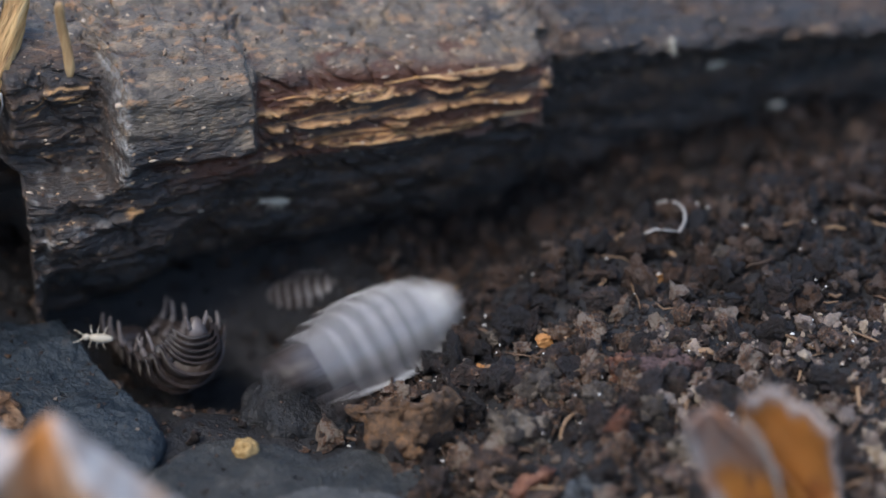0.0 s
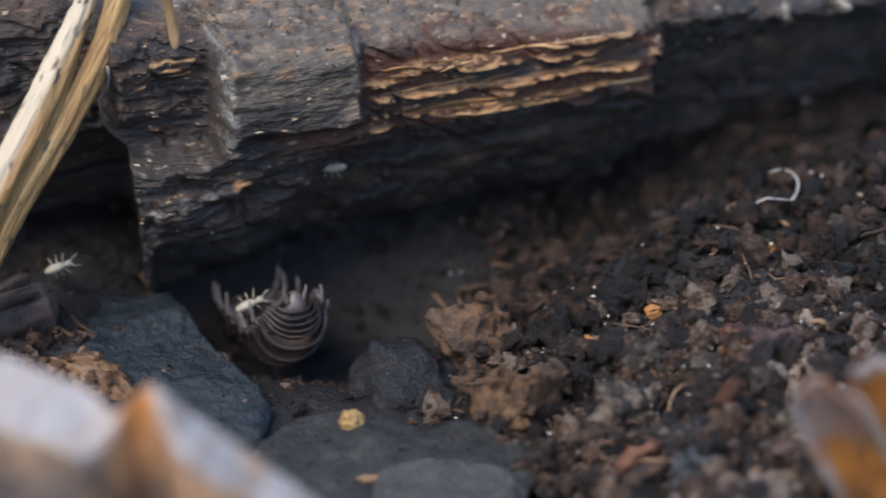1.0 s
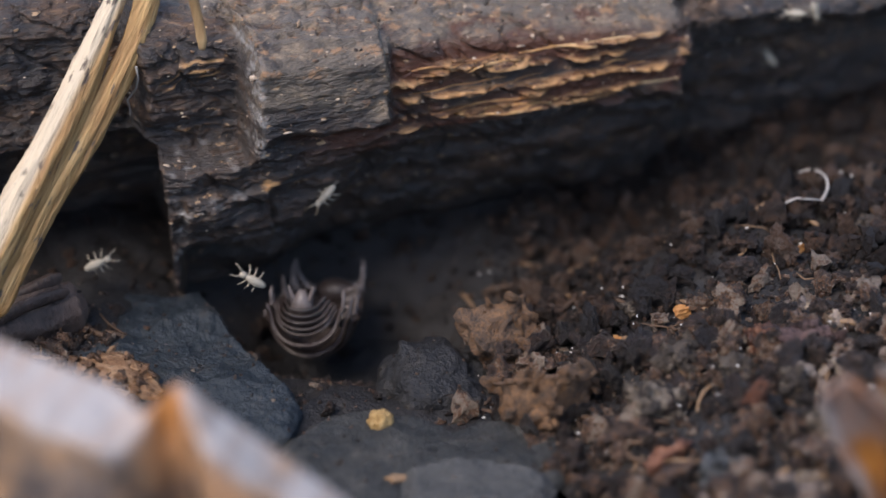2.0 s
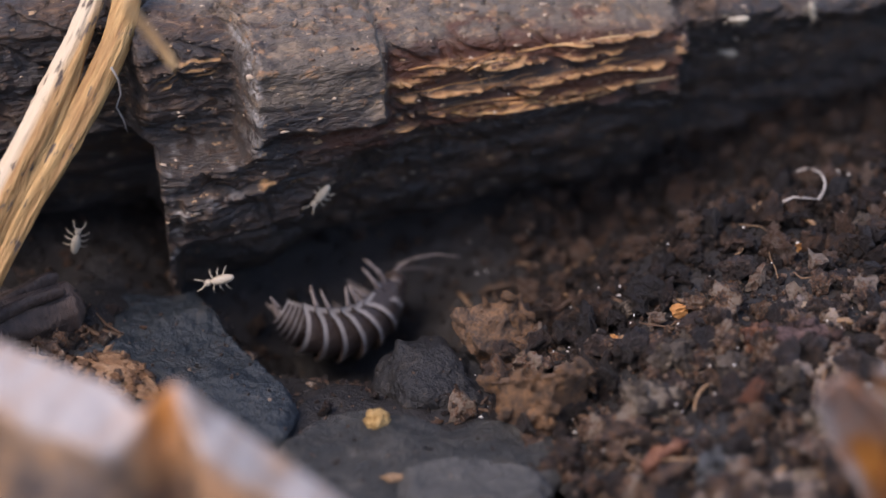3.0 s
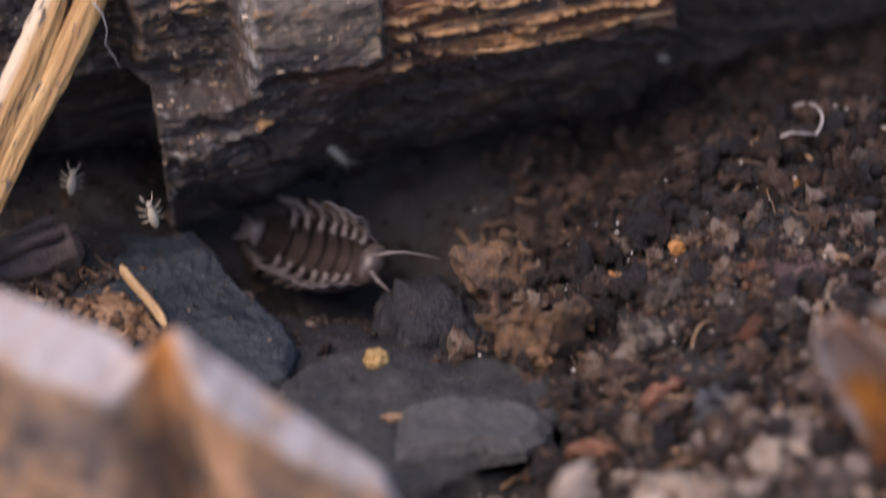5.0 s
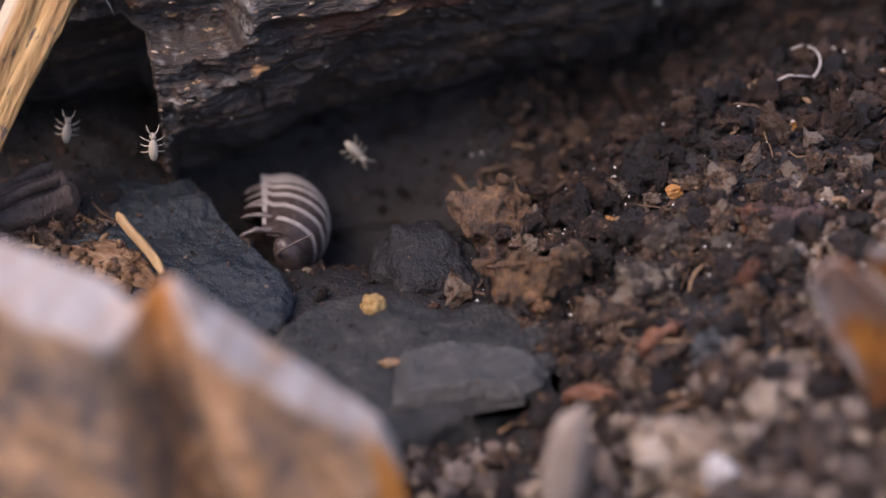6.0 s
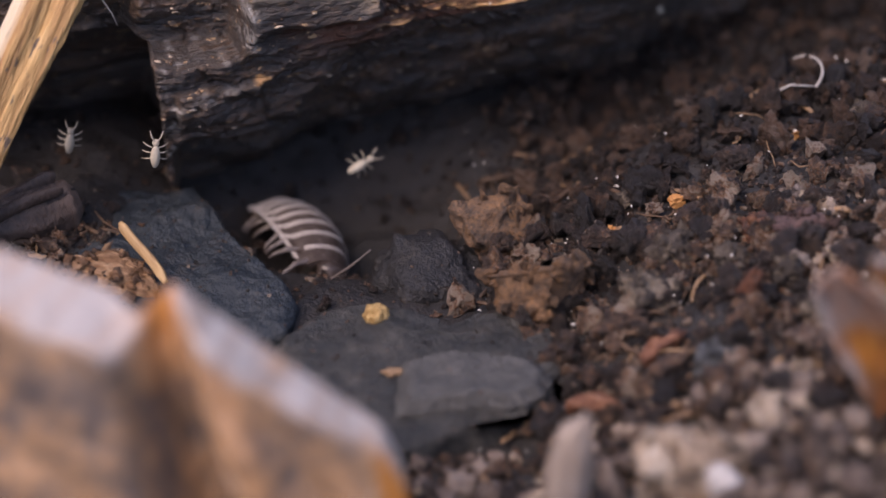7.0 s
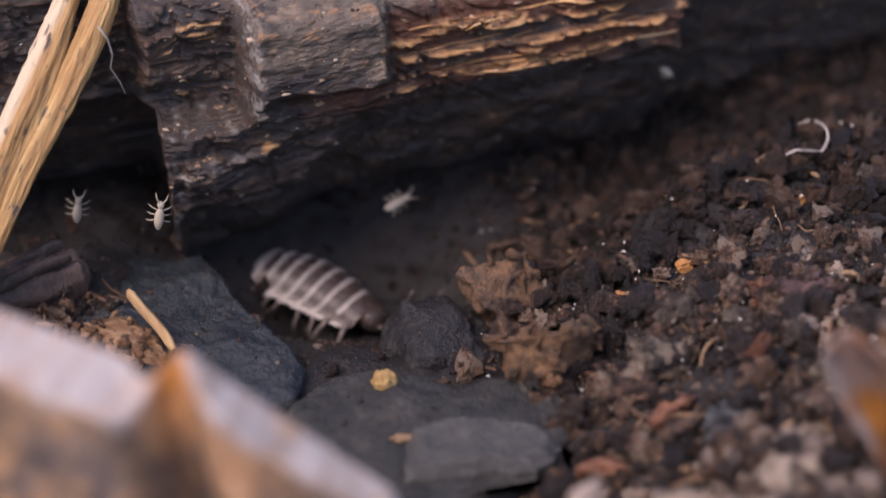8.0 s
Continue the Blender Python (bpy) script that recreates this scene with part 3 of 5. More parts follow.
def slab(name, label, outline, height, tilt, m, seed, base=-9.0, bevel=0.5, wobble=0.35, relief=0.5):
    """A flat split stone: an angular outline (mm, turning left), a rough tilted top, a broken bevel and steep sides."""
    P = np.asarray(outline, float)
    c = P.mean(0)
    rings, n = 44, 192
    seg = np.roll(P, -1, 0) - P
    ang = np.linspace(0, 2 * math.pi, n, endpoint=False)
    rad = []
    for a in ang:
        d = np.array((math.cos(a), math.sin(a)))
        best = 1e9
        for p, e in zip(P - c, seg):
            det = -d[0] * e[1] + d[1] * e[0]
            if abs(det) < 1e-9:
                continue
            k = (-p[0] * e[1] + p[1] * e[0]) / det
            q = (d[0] * p[1] - d[1] * p[0]) / det
            if k > 0 and -1e-6 <= q <= 1 + 1e-6:
                best = min(best, k)
        rad.append(best)
    rad = np.array(rad) + wobble * fbm(np.cos(ang) * 5, np.sin(ang) * 5, seed, 4, seed)
    v = []
    for i in range(rings):
        q = i / (rings - 1)
        x, y = c[0] + rad * q * np.cos(ang), c[1] + rad * q * np.sin(ang)
        z = height + tilt[0] * (x - c[0]) + tilt[1] * (y - c[1]) + relief * (fbm(x / 4, y / 4, seed, 3, seed) + 0.45 * fbm(x / 1.2, y / 1.2, seed, 4, seed + 1)) + 0.22 * relief * np.round(3 * fbm(x / 5, y / 3, 2, 3, seed + 2))
        v.append(np.stack([x, y, z - bevel * smooth(1 - 1.6 * bevel / rad.mean(), 1, q) ** 2], -1))
    rim = v[-1]
    for k, drop in enumerate((0.4, 0.9, 1.5, 2.3, 3.2, 4.5, 6.5, 10.0)):
        out = 0.08 * drop + 0.25 * fbm(rim[:, 0] / 1.2, rim[:, 1] / 1.2, drop * 1.3, 3, seed + 4)
        x, y = rim[:, 0] + out * np.cos(ang), rim[:, 1] + out * np.sin(ang)
        v.append(np.stack([x, y, np.maximum(rim[:, 2] - drop, base)], -1))
    f = grid_faces(len(v), n, True)
    k = len(v) * n
    v = np.concatenate(v)
    f = f[n:] + [(j, n + j, n + (j + 1) % n) for j in range(n)] + [tuple(reversed(range(k - n, k)))]
    STONES.append(BVHTree.FromPolygons([Vector(q) for q in v], f))
    return tagged(part(name, mesh_of(name, v, f, m)), label, "stone")


m_ledge = earthy("grey_stone", [(0.03, 0.031, 0.031), (0.055, 0.056, 0.055), (0.11, 0.108, 0.104)], 0.5, 4.0, 0.55, 0.9, depth=0.2, contrast=1.6)
slab("slate_stone", "flat dark blue-grey slate half sunk in soil", [(-4.5, -17.0), (4.0, -19.0), (12.0, -15.5), (14.0, -12.0), (13.6, -9.6), (11.9, -7.7), (9.4, -7.0), (7.3, -8.6), (4.9, -7.5), (2.2, -6.5), (-0.4, -7.0), (-2.6, -9.4)], 1.2, (0.0, 0.03), m_slate, 3)
slab("slate_stone", "sloping blue-grey slate beside the log", [(-16.5, -6.0), (-8.0, -10.5), (-2.4, -9.2), (-1.7, -6.2), (-4.6, -1.2), (-6.9, 2.6), (-9.5, 7.5), (-16.5, 7.5)], 1.3, (-0.02, -0.07), m_blueslate, 5, relief=0.7)
slab("slate_stone", "weathered grey stone ledge on the slate", [(4.2, -16.6), (11.6, -16.2), (13.0, -14.2), (12.2, -12.9), (9.4, -11.9), (6.2, -11.8), (4.2, -12.6)], 1.75, (0.0, 0.03), m_ledge, 29, base=0.4, bevel=0.55, relief=0.3)
stone("dark_stone", "smooth dark stone in the hollow", "stone", (3.3, 3.6, 3.0), (5.9, -1.2, -1.9), m_darkstone, 0.5, 8, 5, 0.2, 1.8, (8, 6, 10))
# an added dark slab that stands in for shade on the hollow floor
stone("dark_stone", "dark slab added to deepen the hollow's shade", "stone", (6.5, 4.6, 1.6), (2.0, 9.0, -7.2), m_darkstone, 0.5, 38, 5, 0.2, 2.0, (3, -2, 15))
ROCK_BITS = [mesh_of("crumb", *shard(3, 400 + k, 8, 0.6), m_rock) for k in range(12)]
rock("crumbly brown clay rock on the soil", (3.6, 2.9, 4.3), (13.2, -7.2, 2.3), 12, 110, (10, 24, 15))
rock("rusty brown clay rock behind another", (3.3, 2.6, 3.0), (10.7, 2.0, 0.9), 17, 70, (0, -15, 40))
stone("ochre_pebble", "small round ochre pebble on the slate", "pebble", (0.80, 0.72, 0.70), (2.9, -8.2, 1.5), m_ochre, 0.28, 4, 4, 0.05, 2.6)


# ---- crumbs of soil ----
def in_log_shade(x, y):
    """Where the log's shade is put into the crumbs' colour: an uneven patch along the back of the bank."""
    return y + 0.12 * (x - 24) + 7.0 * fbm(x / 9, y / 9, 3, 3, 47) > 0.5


def scatter(count, lo, hi, region, seed, level, keep=None, lift=0.25, mat_=None, name="soil_crumbs", grains=0, height=None, shaded=None):
    """Crumbs strewn over the soil in one mesh; each may carry smaller grains that stick to it."""
    rs = np.random.RandomState(seed)
    vs, fs, k = [], [], 0
    xs = rs.uniform(region[0], region[1], count)
    ys = rs.uniform(region[2], region[3], count)
    hs = ground_h(xs, ys)
    in_shade = in_log_shade(xs, ys)
    rad = lo + (hi - lo) * rs.rand(count) ** 2.8
    for i in range(count):
        x, y = xs[i], ys[i]
        if shaded is not None and in_shade[i] != shaded:
            continue
        if keep is not None and not keep(x, y, rs):
            continue
        z = hs[i] if height is None else height(x, y)
        if z is None:
            continue
        p, f = SHARDS[level][rs.randint(26)]
        p = (p * rad[i]) @ np.array(Euler(rs.uniform(0, 6.28, 3)).to_matrix()).T + (x, y, z + rad[i] * lift + (0.5 * rs.rand() if level < 2 and height is None else 0))
        vs.append(p)
        fs.append(np.array(f) + k)
        k += len(p)
        host = p[p[:, 2] > np.median(p[:, 2])]
        for _ in range(grains if rad[i] > 0.4 else 0):
            q, g = SHARDS[2][rs.randint(26)]
            q = q * (rad[i] * rs.uniform(0.12, 0.34)) + host[rs.randint(len(host))]
            vs.append(q)
            fs.append(np.array(g) + k)
            k += len(q)
    return mesh_of(name, np.concatenate(vs), np.concatenate(fs).tolist(), mat_ or m_crumb)


def on_soil(x, y, rs):
    """More crumbs on the bank than in the hollow and on the bare stones."""
    if x < 10 and y > -9 and rs.rand() < 0.8 and not (x < -10 and y < 3):
        return False
    if -4 < x < 13.5 and -17.5 < y < -6 and rs.rand() < 0.95:
        return False
    return True


# plain crumbs in front; behind, crumbs with the log's shade in their colour
for shaded, m_tone, word in ((False, m_crumb, "brown and grey"), (True, m_shaded, "shade-darkened brown")):
    tagged(part("soil_crumbs", scatter(3300, 0.25, 1.1, (-21, 52, -36, 18), 41, 3, on_soil, 0.5, m_tone, grains=7, shaded=shaded)), word + " crumbs of soil", "soil", kind="stuff")
    tagged(part("fine_soil_grains", scatter(30000, 0.07, 0.36, (-22, 52, -34, 18), 42, 2, on_soil, mat_=m_tone, shaded=shaded)), "fine " + word + " grains of soil", "soil", kind="stuff")
m_pale = earthy("pale_crumbs", [(0.05, 0.038, 0.034), (0.13, 0.095, 0.078), (0.28, 0.22, 0.185), (0.42, 0.33, 0.24)], 1.2, 6.0, 0.5, 1.0, spread=0.8, rand="island", depth=0.3)
tagged(part("pale_soil_crumbs", scatter(640, 0.3, 1.2, (3, 34, -36, -18), 44, 3, None, 0.5, m_pale, grains=4)), "pale tan crumbs on the near soil", "soil", kind="stuff")
tagged(part("pale_soil_crumbs", scatter(520, 0.15, 0.8, (27, 50, -21, -1), 48, 3, None, 0.7, m_pale, grains=6)), "pale grey and tan crumbs on the soil bank", "soil", kind="stuff")
tagged(part("specks", scatter(900, 0.03, 0.17, (-14, 15, -20, 6), 45, 2, None, 0.3, m_crumb, height=on_stone)), "specks of soil lying on the flat stones", "soil", kind="stuff")
# crumbs at the log's foot, its shade painted into their colour
tagged(part("soil_crumbs", scatter(1500, 0.25, 1.3, (12, 66, 8, 32), 46, 2, None, 0.5, m_shaded, grains=3)), "shade-darkened brown crumbs of soil at the log's foot", "soil", kind="stuff")
tagged(part("fine_soil_grains", scatter(5000, 0.1, 0.4, (14, 62, 12, 30), 47, 1, None, mat_=m_shaded)), "fine shade-darkened brown grains of soil", "soil", kind="stuff")
tagged(part("white_grains", scatter(420, 0.045, 0.15, (8, 40, -30, 16), 43, 1, None, 4.0, m_white)), "tiny white mineral grains on soil", "grains", kind="stuff")


# ---- distinct bits on the soil bank ----
def bit(name, label, category, x, y, size, m, seed, turn=(0, 0, 0), lift=0.5, rough=0.6, level=4, group=""):
    z = float(ground_h(x, y)) + size[2] * lift
    if name == "soil_lump" and size[0] > 0.9:
        return clod(name, label, category, size, (x, y, z), m, seed, 70, turn, group)
    if name in ("soil_lump", "bark_chip"):
        v, f = shard(4, seed, 8, 0.5)
        v = v / np.abs(v).max(0) * np.asarray(size)
        return tagged(part(name, mesh_of(name, v, f, m), at=at_mm(x, y, z, *turn)), label, category, group)
    return stone(name, label, category, size, (x, y, z), m, rough, seed, level, 0.1, 1.7, turn, group)


m_greylump = earthy("grey_brown_lump", [(0.028, 0.022, 0.019), (0.065, 0.050, 0.040), (0.13, 0.102, 0.078), (0.25, 0.20, 0.15)], 1.0, 5.5, 0.65, 1.0, contrast=2.4, depth=0.35, rand="object", spread=0.5)
m_blue = earthy("blue_grey_lump", [(0.022, 0.024, 0.027), (0.06, 0.066, 0.072), (0.19, 0.205, 0.22)], 1.0, 5.0, 0.7, 1.0, contrast=2.4, depth=0.35, rand="object", spread=0.5)
m_orange = earthy("orange_crumb", [(0.22, 0.09, 0.03), (0.42, 0.19, 0.06), (0.5, 0.28, 0.11)], 0.9, 4.0, 0.7, 0.6, depth=0.12)
m_wine = earthy("purple_brown_lump", [(0.022, 0.014, 0.014), (0.055, 0.030, 0.028), (0.15, 0.092, 0.084)], 1.0, 5.5, 0.65, 1.0, contrast=2.4, depth=0.35, rand="object", spread=0.5)
LUMPS = "lumps on the soil bank"
bit("soil_lump", "round grey-brown lump of soil", "soil lump", 26.6, -9.6, (1.05, 1.0, 0.95), m_greylump, 21, group=LUMPS)
bit("soil_lump", "round grey-brown lump of soil", "soil lump", 23.5, -7.6, (1.0, 1.0, 0.95), m_greylump, 22, group=LUMPS)
bit("soil_lump", "knobbly grey-brown lump of soil", "soil lump", 20.3, -5.8, (1.4, 1.3, 1.2), m_greylump, 23, group=LUMPS)
bit("soil_lump", "blue-grey weathered lump of soil", "soil lump", 21.8, -16.4, (1.6, 1.3, 1.1), m_blue, 24, group=LUMPS)
bit("soil_lump", "purple-brown crumbly lump of soil", "soil lump", 28.0, -5.5, (2.0, 1.5, 1.1), m_wine, 25, group=LUMPS)
bit("soil_lump", "rusty crumbly lump of soil", "soil lump", 25.5, -5.0, (1.3, 1.0, 0.9), m_redchip, 26, group=LUMPS)
bit("soil_lump", "dark brown lump of soil", "soil lump", 18.6, -9.5, (2.0, 1.6, 1.3), m_greylump, 27, group=LUMPS)
bit("soil_lump", "grey-brown crumbly lump of soil", "soil lump", 27.6, -13.5, (1.2, 1.1, 1.0), m_greylump, 28, group=LUMPS)
bit("soil_lump", "pale tan lump of soil", "soil lump", 33.6, 6.0, (1.0, 0.9, 0.85), m_greylump, 29, group=LUMPS)
bit("bark_chip", "upright red-brown chip of bark", "bark chip", 24.0, -11.6, (0.75, 0.6, 1.7), m_redchip, 31, (8, 14, 0), 0.75, 0.5)
bit("bark_chip", "lying red-brown chip of bark", "bark chip", 15.8, -16.6, (2.4, 1.0, 0.8), m_redchip, 32, (0, 8, 12), 0.6, 0.6)
bit("bark_chip", "dark red-brown chip of bark", "bark chip", 18.9, -14.0, (1.9, 0.7, 0.6), m_redchip, 33, (0, -12, 35), 0.6, 0.6)
bit("bark_chip", "thin tan chip of wood on the slate", "bark chip", 4.2, -13.2, (1.0, 0.45, 0.3), m_fibre, 34, (0, 0, 12), 6.0, 0.5)
bit("soil_lump", "small orange crumb of soil", "soil lump", 21.3, -0.1, (0.62, 0.55, 0.5), m_orange, 35, group=LUMPS)
bit("soil_lump", "small orange crumb of soil", "soil lump", 17.0, -2.0, (1.0, 0.6, 0.55), m_orange, 36, (0, 0, 20), group=LUMPS)
bit("soil_lump", "small orange crumb of soil", "soil lump", 28.9, 4.6, (0.5, 0.5, 0.45), m_orange, 37, group=LUMPS)
bit("soil_lump", "small tan crumb of soil", "soil lump", 18.6, 1.0, (1.1, 0.7, 0.7), m_greylump, 38, group=LUMPS)
for i, (x, y) in enumerate([(14.9, 0.9), (17.9, 3.4), (29.2, 5.2), (26.8, 4.2), (16.6, -1.2), (7.4, -5.0), (28.5, 3.5)]):
    bit("white_grain", "tiny white mineral grain", "grain", x, y, (0.13, 0.12, 0.12), m_white, 50 + i, lift=1.5 if i != 5 else 4.0, rough=0.3, level=2, group="white grains")


# ---- thin things ----
def strand(name, label, category, path, r, m, group=""):
    v, f = tube(path, [r * (1 - 0.5 * (i / (len(path) - 1))) for i in range(len(path))], 7, 0.15)
    return tagged(part(name, mesh_of(name, v, f, m)), label, category, group)


def arc_path(cx, cy, cz, r, a0, a1, n, tilt=0.4):
    return [(cx + r * math.cos(radians(a0 + (a1 - a0) * i / n)), cy + r * 1.5 * math.sin(radians(a0 + (a1 - a0) * i / n)), cz + tilt * math.sin(math.pi * i / n)) for i in range(n + 1)]


m_root = earthy("pale_rootlet", [(0.2, 0.18, 0.16), (0.42, 0.39, 0.36)], 0.8, 4, 0.55, 0.2, depth=0.05)
strand("rootlet", "thin pale curled rootlet on the soil", "root", arc_path(30.1, 9.6, 7.0, 1.3, -60, 100, 24, 0.5) , 0.12, m_root)
strand("rootlet", "thin pale rootlet on the soil", "root", [(27.9, 7.4, 6.9), (29.2, 7.9, 7.2), (30.75, 7.9, 7.05)], 0.12, m_root)
strand("rootlet", "thin pale rootlet on the soil", "root", [(34.0, 9.0, 6.5), (35.2, 9.0, 6.9), (36.5, 8.4, 6.8)], 0.16, m_root)


def fibres(count, region, seed):
    rs = np.random.RandomState(seed)
    vs, fs, k = [], [], 0
    for i in range(count):
        x, y = rs.uniform(region[0], region[1]), rs.uniform(region[2], region[3])
        a, ln = rs.uniform(0, 6.28), rs.uniform(0.8, 3.2)
        bow = rs.uniform(-0.4, 0.4)
        pts = []
        for q in np.linspace(-0.5, 0.5, 5):
            px, py = x + ln * q * math.cos(a) - bow * (q * q) * math.sin(a) * ln, y + ln * q * math.sin(a) + bow * (q * q) * math.cos(a) * ln
            pts.append((px, py, float(ground_h(px, py)) * 0.5 + float(ground_h(x, y)) * 0.5 + 0.45 + q * rs.uniform(-0.5, 0.5)))
        r = rs.uniform(0.05, 0.22)
        v, f = tube(pts, [r * 0.7, r, r, r * 0.9, r * 0.5], 5, 0.3, i % 17, k)
        vs += v
        fs += f
        k += len(v)
    return mesh_of("plant_fibres", vs, fs, m_fibre)


tagged(part("plant_fibres", fibres(260, (8, 46, -34, 12), 61)), "thin brown plant fibres and wood splinters", "litter", kind="stuff")
tagged(part("plant_fibres", fibres(70, (-24, -9, -9, 2), 62)), "thin brown plant fibres and wood splinters", "litter", kind="stuff")


def splinter(length, r, seed, bend=0.0, n=60, sides=22):
    """A fibrous stalk along z, with ridged flanks and frayed ends."""
    v = []
    for i in range(n):
        q = i / (n - 1)
        z = length * q
        rr = r * (1 - 0.1 * q) * (0.55 + 0.45 * min(1, 8 * q)) * (1 - 0.55 * max(0, (q - 0.93) / 0.07))
        for k in range(sides):
            th = 2 * math.pi * k / sides
            rid = 1 + 0.22 * float(vnoise(math.cos(th) * 3 + seed, math.sin(th) * 3, z * 0.06, seed)) + 0.15 * float(vnoise(math.cos(th) * 8, math.sin(th) * 8 + seed, z * 0.3, seed + 3))
            v.append((0.5 * math.sin(q * 3.0 + seed) + rr * rid * math.cos(th), bend * math.sin(q * 2.6) + 0.8 * rr * rid * math.sin(th), z))
    f = grid_faces(n, sides, True)
    f += [tuple(reversed(range(sides))), tuple((n - 1) * sides + k for k in range(sides))]
    return v, f


def barked(m):
    """Pale weathered bark on one flank of the stalk, with dark flecks."""
    n, l = m.node_tree.nodes, m.node_tree.links
    b = n["Principled BSDF"]
    old = b.inputs["Base Color"].links[0].from_socket
    co, sep = n.new("ShaderNodeTexCoord"), n.new("ShaderNodeSeparateXYZ")
    l.new(co.outputs["Object"], sep.inputs[0])
    r = n.new("ShaderNodeMapRange")
    r.inputs["From Min"].default_value, r.inputs["From Max"].default_value = -0.0001, -0.0005
    l.new(sep.outputs[0], r.inputs["Value"])
    mp, t, fl = n.new("ShaderNodeMapping"), n.new("ShaderNodeTexNoise"), n.new("ShaderNodeMapRange")
    mp.inputs["Scale"].default_value = (2200, 2200, 700)
    l.new(co.outputs["Object"], mp.inputs[0])
    l.new(mp.outputs[0], t.inputs["Vector"])
    t.inputs["Scale"].default_value, t.inputs["Detail"].default_value = 1.0, 5
    fl.inputs["From Min"].default_value, fl.inputs["From Max"].default_value = 0.61, 0.67
    l.new(t.outputs["Fac"], fl.inputs["Value"])
    for fac, colour in ((r.outputs[0], (0.58, 0.47, 0.33)), (fl.outputs[0], (0.10, 0.07, 0.05))):
        k = n.new("ShaderNodeMix")
        k.data_type = "RGBA"
        l.new(fac, k.inputs["Factor"])
        l.new(old, k.inputs["A"])
        k.inputs["B"].default_value = (*colour, 1)
        old = k.outputs["Result"]
    l.new(old, b.inputs["Base Color"])


barked(m_straw)
stalk = tagged(new("straw_stalk"), "split tan straw stalk leaning on the log", "stalk")
m_splint = earthy("straw_splinter", [(0.16, 0.08, 0.035), (0.36, 0.23, 0.11), (0.52, 0.38, 0.2)], 0.6, 3.0, 0.6, 0.5, stretch=(1, 1, 0.15), depth=0.12)
v, f = splinter(5.0, 0.33, 8, bend=0.35, n=30, sides=14)
chip = tagged(part("straw_splinter", mesh_of("straw_splinter", v, f, m_splint)), "short tan straw splinter", "splinter")
LEAN = [(0.0, -23.5, -7.2, 1.0, -11.5, 9.1, 22.0, 112), (2.8, -23.5, -7.2, 1.0, -11.7, 9.1, 22.0, 110), (2.9, -24.0, -7.5, 1.0, -12.4, 9.0, 21.9, 100),
        (3.0, -24.5, -7.7, 1.0, -12.7, 9.0, 21.7, 90), (3.2, -24.2, -7.8, 1.0, -13.0, 9.0, 21.6, 80), (3.5, -24.2, -7.8, 1.0, -13.0, 9.0, 21.6, 75),
        (4.5, -24.5, -7.7, 1.0, -13.9, 8.8, 21.2, 80), (8.0, -24.5, -7.7, 1.0, -13.9, 8.8, 21.2, 80)]


def leaning(x, y, z, a, b, c, turn):
    """The stalk's pose from its foot to a point it leans on, turned about its own length."""
    d = Vector((a - x, b - y, c - z)).normalized()
    return Matrix.Translation((x * MM, y * MM, z * MM)) @ d.to_track_quat("Z", "X").to_matrix().to_4x4() @ pose(0, 0, 0, 0, 0, turn)


settled = leaning(*LEAN[5][1:]).inverted()
hang = [settled @ (Vector(q) * MM) / MM for q in [(-13.4, 5.0, 18.3), (-12.9, 5.2, 17.3), (-12.7, 5.3, 16.2), (-12.9, 5.4, 15.2), (-12.4, 5.5, 14.2), (-12.1, 5.5, 13.3)]]


def stem(rows, seed, flat=0.75, n=110, sides=40):
    """A bent fibrous stem through rows of place and radius, ridged along its length and frayed at the ends."""
    R = np.array(rows, float)
    k0, k = np.linspace(0, 1, len(R)), np.linspace(0, 1, n)
    C = np.stack([np.interp(k, k0, R[:, i]) for i in range(4)], -1)
    for _ in range(6):
        C[1:-1] = 0.25 * C[:-2] + 0.5 * C[1:-1] + 0.25 * C[2:]
    d = np.gradient(C[:, :3], axis=0)
    d /= np.linalg.norm(d, axis=1)[:, None]
    side = np.cross(d, (0.06, 0.83, -0.55))
    side /= np.linalg.norm(side, axis=1)[:, None]
    near = np.cross(side, d)
    th = np.linspace(0, 2 * math.pi, sides, endpoint=False)
    T, K = np.meshgrid(th, k)
    ridge = 1 + 0.16 * vnoise(np.cos(T) * 3 + seed, np.sin(T) * 3, K * 3, seed) + 0.10 * vnoise(np.cos(T) * 7, np.sin(T) * 7 + seed, K * 14, seed + 3) + 0.05 * vnoise(np.cos(T) * 14, np.sin(T) * 14, K * 60, seed + 4)
    fray = 1 - 0.6 * smooth(0.96, 1.0, K + 0.03 * vnoise(np.cos(T) * 4, np.sin(T) * 4, seed, seed)) - 0.5 * smooth(0.03, 0.0, K)
    r = C[:, 3][:, None] * ridge * fray
    v = C[:, None, :3] + side[:, None] * (r * np.cos(T))[..., None] + near[:, None] * (flat * r * np.sin(T))[..., None]
    v = v.reshape(-1, 3)
    f = grid_faces(n, sides, True) + [tuple(reversed(range(sides))), tuple(range((n - 1) * sides, n * sides))]
    return [settled @ (Vector(q) * MM) / MM for q in v], f


